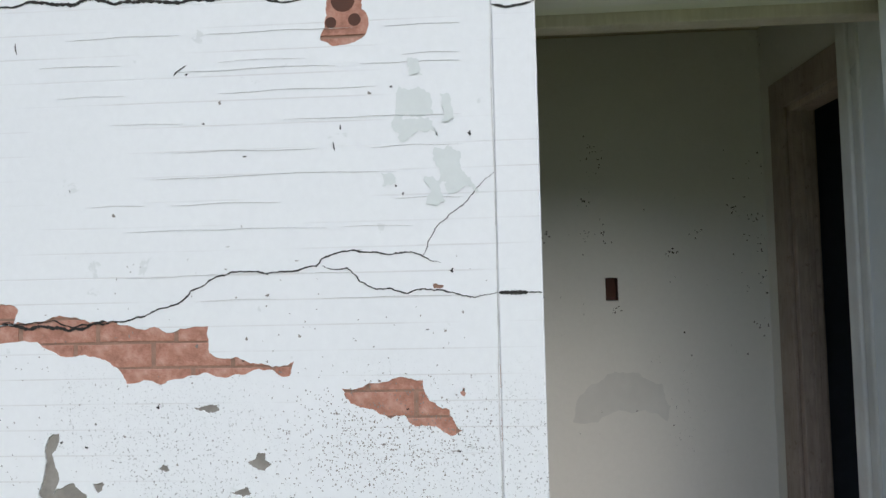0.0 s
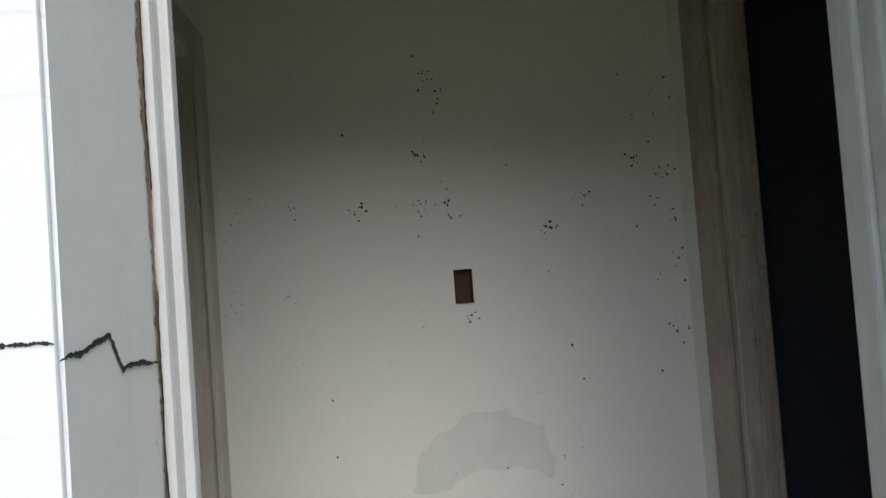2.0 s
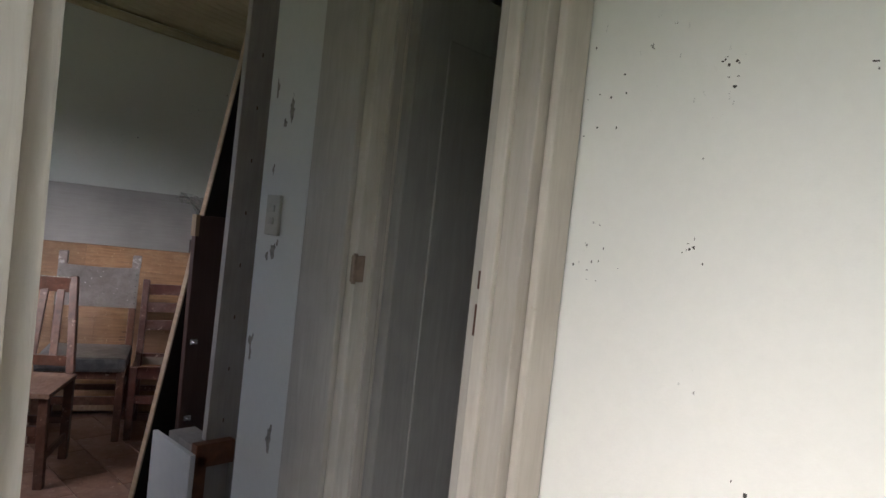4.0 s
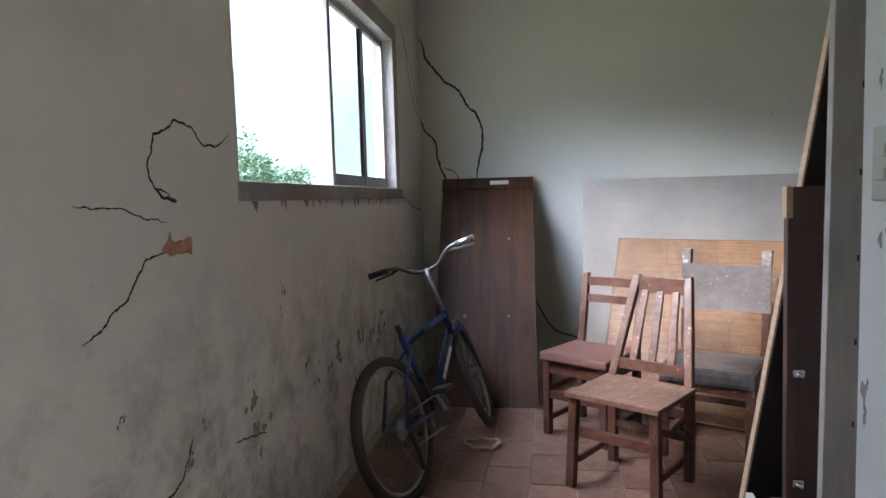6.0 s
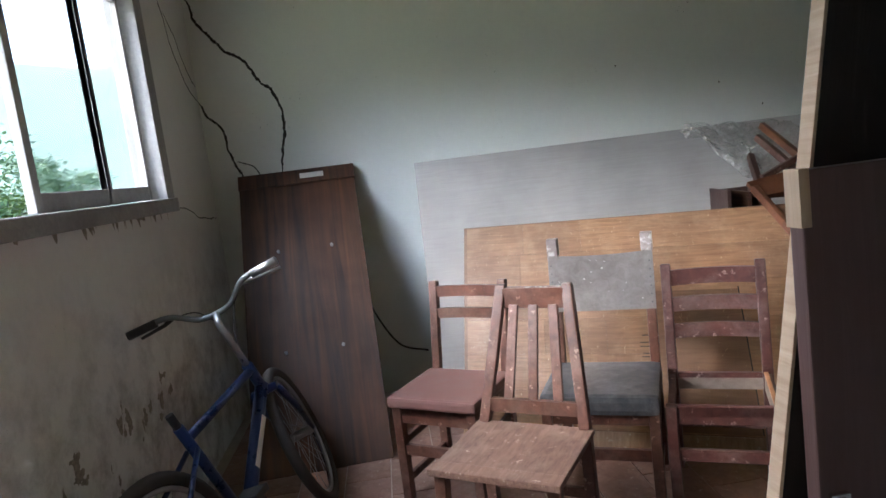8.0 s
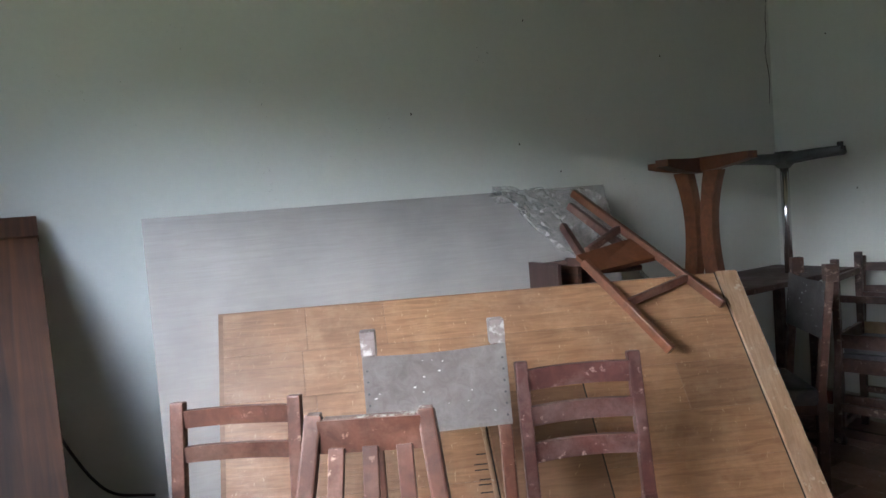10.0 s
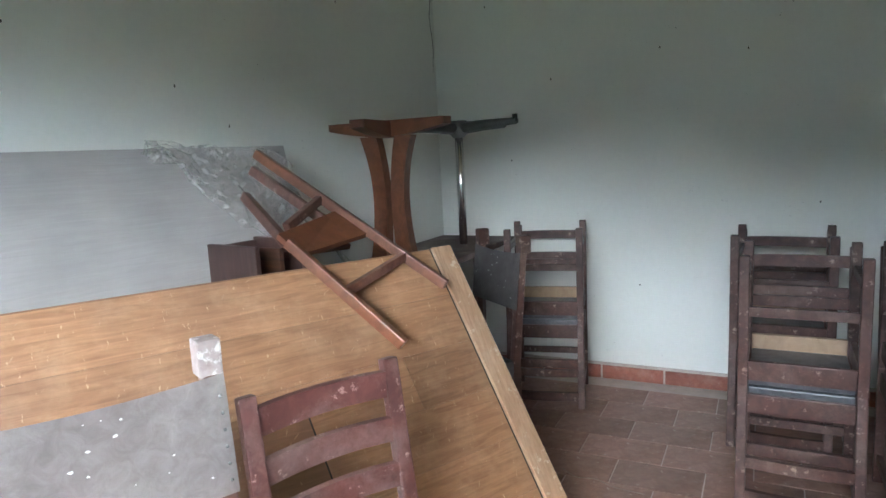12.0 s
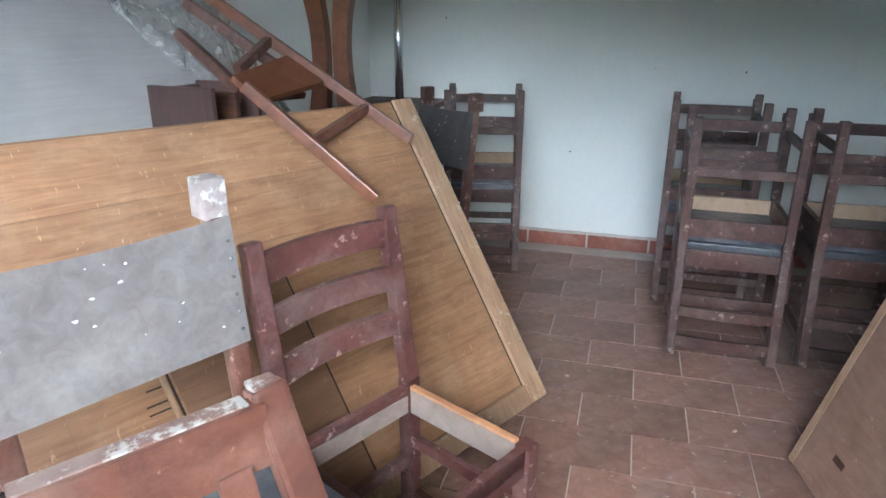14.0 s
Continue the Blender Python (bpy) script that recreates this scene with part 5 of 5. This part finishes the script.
for i in range(30):
    y = 3.72 + rnd.uniform(0, 2.1)
    h, w = rnd.uniform(0.006, 0.05), rnd.uniform(0.004, 0.03)
    patch(west, inn((y - w, WZ0 - 0.05), (y + w, WZ0 - 0.05), (y + 0.5 * w, WZ0 - 0.06 - h), (y - 0.2 * w, WZ0 - 0.06 - 0.5 * h)), IN, M_MOULD, 130 + i, 0.14, 0.0008, "mould_stain", "dark damp run under the sill")


def nor(*xz):
    return [(x, 6.74 - 0.14766 * (x - WX), z) for x, z in xz]


NN = (-0.1461, -0.9893, 0)
crack(north, nor((-0.235, 2.60), (-0.20, 2.46), (-0.081, 2.297), (0.086, 2.15), (0.205, 1.99), (0.262, 1.775), (0.229, 1.632), (0.206, 1.456)), NN, 0.017, 14, 0.11)
crack(north, nor((-0.243, 1.96), (-0.181, 1.843), (-0.096, 1.611), (-0.015, 1.441)), NN, 0.014, 15, 0.11)
crack(west, inn((6.10, 2.58), (6.25, 2.45), (6.33, 2.25), (6.48, 2.08), (6.735, 1.96)), IN, 0.012, 37, 0.11)
crack(north, nor((-0.067, 1.574), (0.033, 1.531), (0.084, 1.432)), NN, 0.008, 16)
crack(west, inn((6.30, 2.40), (6.45, 2.30), (6.6, 2.12), (6.72, 2.05)), IN, 0.010, 17)
crack(west, inn((6.0, 1.35), (6.3, 1.28), (6.70, 1.25)), IN, 0.006, 18)
AL = (-1, 0, 0)
M_MARK = plain("dark nail mark", (0.08, 0.07, 0.055), 0.95)
for i, (x, z) in enumerate([(2.258, 1.846), (2.84, 1.676), (3.782, 2.142), (3.079, 1.52), (2.914, 2.318)]):
    patch(north, nor(*blob(x, z, 0.005, 0.009, i)), NN, M_MARK, 820 + i, 0.2, 0.0012, "nail_mark", "small dark nail mark")
for i, (y, z) in enumerate([(5.678, 2.194), (5.288, 1.746), (4.693, 1.854), (4.269, 1.803), (5.542, 1.294), (4.8, 0.569), (3.932, 1.029), (5.151, 2.31)]):
    patch(east, [(EX, a, b) for a, b in blob(y, z, 0.005, 0.009, i)], AL, M_MARK, 840 + i, 0.2, 0.0012, "nail_mark", "small dark nail mark")
crack(north, nor((4.615, 2.5), (4.60, 2.25), (4.61, 2.0), (4.60, 1.85)), NN, 0.006, 19)
joint = crack(west, fac((1.570, 2.25), (1.570, 1.8), (1.570, 1.4), (1.570, 0.9), (1.570, 0.3)), OUT, 0.0035, 62, 0.006)
joint.data.materials[0] = M_FINEJOINT
M_SPOT = plain("black mould fleck", (0.06, 0.052, 0.042), 0.95)


def al(*yz):
    return [(AX, y, z) for y, z in yz]


rnd = random.Random(9)
clusters = [(1.05, 1.68, 0.03), (0.96, 1.665, 0.04), (1.27, 1.67, 0.025), (0.59, 1.57, 0.02), (0.45, 1.65, 0.03), (0.97, 2.08, 0.03), (1.0, 2.15, 0.03), (0.14, 1.75, 0.03), (0.13, 1.40, 0.05), (0.12, 1.60, 0.04), (0.11, 2.0, 0.05), (0.10, 1.18, 0.03), (1.71, 1.35, 0.03), (1.73, 1.62, 0.04), (1.53, 1.39, 0.01), (0.9, 1.25, 0.015), (1.05, 1.85, 0.015), (1.5, 1.68, 0.015), (0.25, 1.80, 0.015)]
for i in range(190):
    if i < 170:
        cy, cz, r = clusters[i % len(clusters)]
        y, z = cy + rnd.gauss(0, r), cz + rnd.gauss(0, r)
    else:
        y, z = rnd.uniform(0.15, 1.7), rnd.uniform(0.6, 2.2)
    y = min(max(y, 0.09), 1.76)
    fs = 1.0 if y < 1.4 else 0.5
    w, h = fs * rnd.uniform(0.0018, 0.008), fs * rnd.uniform(0.0018, 0.009)
    patch(partition, al(*[(y + w * rnd.uniform(0.5, 1.0) * math.cos(k * 0.8), z + h * rnd.uniform(0.4, 1.0) * math.sin(k * 0.8)) for k in range(8)]), AL, M_SPOT, 200 + i, 0.14, 0.0008, "mould_fleck", "black mould fleck")
M_SCUFFMARK = plain("dirty scuff", (0.40, 0.36, 0.30), 0.95, 0, 0.6, 50)
for i, (y, z, w, h) in enumerate(((2.80, 1.255, 0.020, 0.030), (2.83, 1.235, 0.010, 0.018), (2.78, 1.28, 0.008, 0.012), (2.77, 1.68, 0.012, 0.05), (2.80, 1.64, 0.014, 0.02), (2.86, 1.75, 0.006, 0.05), (2.87, 0.95, 0.012, 0.06), (2.72, 0.70, 0.015, 0.05), (2.84, 1.50, 0.008, 0.02))):
    o = ragged(blob(y, z, w, h, i), 900 + i, 0.3, 3)
    patch(partition, al(*[(p.x, p.y) for p in o]), AL, M_SCUFFMARK, 930 + i, 0.1, 0.001, "scuff_mark", "dirty scuff in the paint")
M_DAMP = plain("faint damp stain", (0.665, 0.66, 0.615), 0.95, 0, 0.10, 6)
patch(partition, al((0.62, 0.74), (0.66, 0.86), (0.78, 0.92), (0.95, 0.915), (1.04, 0.86), (1.12, 0.76), (1.14, 0.66), (0.64, 0.66)), AL, M_DAMP, 7, 0.14, 0.0006, "damp_stain", "faint grey damp stain")

# ---- outdoors ----
gm_bm = bmesh.new()
bmesh.ops.create_grid(gm_bm, x_segments=1, y_segments=1, size=900)
gm_bm.transform(Matrix.Translation((0, 0, -0.16)))
setting("ground", gm_bm, M_GRASS, "grassy ground around the house", "ground")
# only the north-west stretch shows, the rest is added to cut low sky light
hill = bmesh.new()
HN, HM = 64, 14
hill_rows = []
for i in range(HN + 1):
    az = radians(70 + 220 * i / HN)
    row = []
    for j in range(HM + 1):
        u = j / HM
        dist = 110 + 190 * u
        rise = 0.5 - 0.5 * math.cos(math.pi * min(1.0, u * 1.15))
        z = -1 + 56 * rise * (1 + 0.30 * noise.noise((math.cos(az) * 2.2, math.sin(az) * 2.2, u)) + 0.05 * noise.noise((math.cos(az) * 14, math.sin(az) * 14, u * 6)))
        row.append(hill.verts.new((math.cos(az) * dist, math.sin(az) * dist, z)))
    hill_rows.append(row)
for ra, rb in zip(hill_rows, hill_rows[1:]):
    for k in range(HM):
        hill.faces.new((ra[k], ra[k + 1], rb[k + 1], rb[k])).smooth = True
setting("backdrop", hill, M_HILL, "hazy wooded hillside in the distance", "hill")


def tree(x, y, h, r, seed, mat):
    rnd = random.Random(seed)
    t = thing("tree", pose(x, y, -0.16), "leafy green tree with an uneven crown", "tree", "trees beyond the window")
    tr = tube([(0, 0, 0), (0.05, 0.02, h * 0.3), (0.0, 0.1, h * 0.65), (0.1, 0, h * 0.85)], [0.13, 0.1, 0.06, 0.02], 8)
    for k in range(6):
        a, z = rnd.uniform(0, 6.28), h * rnd.uniform(0.3, 0.7)
        tube([(0, 0.03, z), (math.cos(a) * r * 0.4, math.sin(a) * r * 0.4, z + h * 0.12), (math.cos(a) * r * 0.75, math.sin(a) * r * 0.75, z + h * 0.2)], [0.05, 0.03, 0.01], 6, tr)
    part("trunk", tr, M_BARK, t)
    verts, faces = [], []
    clumps = [(rnd.gauss(0, r * 0.45), rnd.gauss(0, r * 0.45), h * rnd.uniform(0.3, 1.0)) for k in range(26)]
    for cx, cy, cz in clumps:
        s = r * rnd.uniform(0.18, 0.34)
        for k in range(110):
            d = Vector((rnd.gauss(0, 1), rnd.gauss(0, 1), rnd.gauss(0, 0.8))).normalized() * s * rnd.uniform(0.5, 1.1)
            c = Vector((cx, cy, cz)) + d
            a = Vector((rnd.uniform(-1, 1), rnd.uniform(-1, 1), rnd.uniform(-0.6, 0.6))).normalized() * rnd.uniform(0.08, 0.16)
            b = a.cross(Vector((rnd.uniform(-1, 1), rnd.uniform(-1, 1), 1))).normalized() * a.length * 0.45
            i = len(verts)
            verts += [c - a, c + b, c + a, c - b]
            faces.append((i, i + 1, i + 2, i + 3))
    me = bpy.data.meshes.new("crown")
    me.from_pydata([tuple(v) for v in verts], [], faces)
    me.materials.append(mat)
    ob = new("crown", me)
    ob.parent = t
    ob["kind"] = "stuff"


M_LEAF2 = plain("lighter leaves", (0.14, 0.20, 0.05), 0.6, 0, 0.4, 2)
for i, (x, y, h, r) in enumerate(((-13, 23, 4.3, 2.2), (-14.5, 27, 4.6, 2.4), (-13.5, 31, 3.8, 2.2), (-12.5, 26, 2.3, 1.5), (-14, 35, 3.4, 2.0), (-16, 20, 5.0, 2.5))):
    tree(x, y, h, r, 40 + i, M_LEAF2 if i == 3 else M_LEAF)

# ---- small things on the floor ----
string = thing("string", pose(0, 0, 0), "thin pale string lying on the tiles", "string")
part("strand", tube(curve_points([(3.47, 4.93, 0.004), (3.42, 4.86, 0.005), (3.43, 4.78, 0.004), (3.39, 4.70, 0.006), (3.38, 4.58, 0.004)], 8), 0.0016, 6), M_DUSTY, string)
coil = thing("cable_coil", pose(0.40, 4.98, 0.012), "loose pale coil of cable on the floor", "cable")
part("loop", tube([(0.09 * math.cos(a * 0.35) * (1 + 0.1 * math.sin(a)), 0.07 * math.sin(a * 0.35), 0.0 + 0.006 * (a % 3)) for a in range(40)], 0.008, 6), M_PALEWOOD, coil)
for i, (x, y) in enumerate(((0.62, 4.35), (0.9, 5.0), (1.5, 4.2), (2.9, 4.05), (2.55, 4.2), (3.1, 4.62), (1.2, 3.9))):
    chip = thing("debris", pose(x, y, 0, 0, 0, 50 * i), "small crumb of fallen plaster on the floor", "debris", "plaster crumbs")
    own = bmesh.new()
    bmesh.ops.create_icosphere(own, subdivisions=1, radius=0.008)
    for v in own.verts:
        v.co = Vector((v.co.x * 1.6, v.co.y, v.co.z * 0.5 + 0.004)) * (0.8 + 0.4 * noise.noise(v.co * 90 + Vector((i, 0, 0))))
    part("crumb", own, M_PALEWOOD, chip)

# ---- skirting and floor tiles ----
skirt = setting("skirting", box(EX - 0.012, EX - 0.0005, SY, 6.02, 0.0, 0.096), M_GROUT, "pale mortar bed of the skirting", "baseboard")
y = SY + 0.012
k = 0
base_me = None
while y < 5.95:
    if base_me is None:
        ob = part("skirting_tile", box(-0.010, 0.0, 0, 0.340, 0, 0.078, 0.002), M_SKIRT, skirt)
        base_me = ob.data
    else:
        ob = new("skirting_tile", base_me)
        ob.parent = skirt
    ob.location = (EX - 0.0125, y, 0.004)
    y += 0.352
    k += 1
tile_me = part("tile", box(-0.1042, 0.1042, -0.1748, 0.1748, -0.012, 0.0, 0.0015), M_TILE, floor)
first = True
TW, TLn = 0.213, 0.354
rnd = random.Random(3)
near, rest = [], []
for i in range(-18, 8):
    x = 3.007 + TW * (i + 0.5)
    if not (WX + 0.09 < x < EX - 0.1):
        continue
    for j in range(-12, 10):
        y = 4.376 + TLn * (j + (0.5 if i % 2 else 0) + 0.5)
        ylim = 6.55 - 0.1477 * (x - WX)
        if not (2.1 < y < ylim) or (x > AX - 0.1 and y < SY + 0.19):
            continue
        near.append((x, y))
near.sort(key=lambda p: (p[0] - 2.2) ** 2 + (p[1] - 4.3) ** 2)
for n, (x, y) in enumerate(near):
    if n < 300:
        ob = tile_me if first else new("tile", tile_me.data)
        first = False
        ob.parent = floor
        ob.matrix_local = pose(x, y, rnd.uniform(-0.0008, 0.0004), rnd.uniform(-0.15, 0.15), rnd.uniform(-0.2, 0.2), rnd.uniform(-0.2, 0.2))
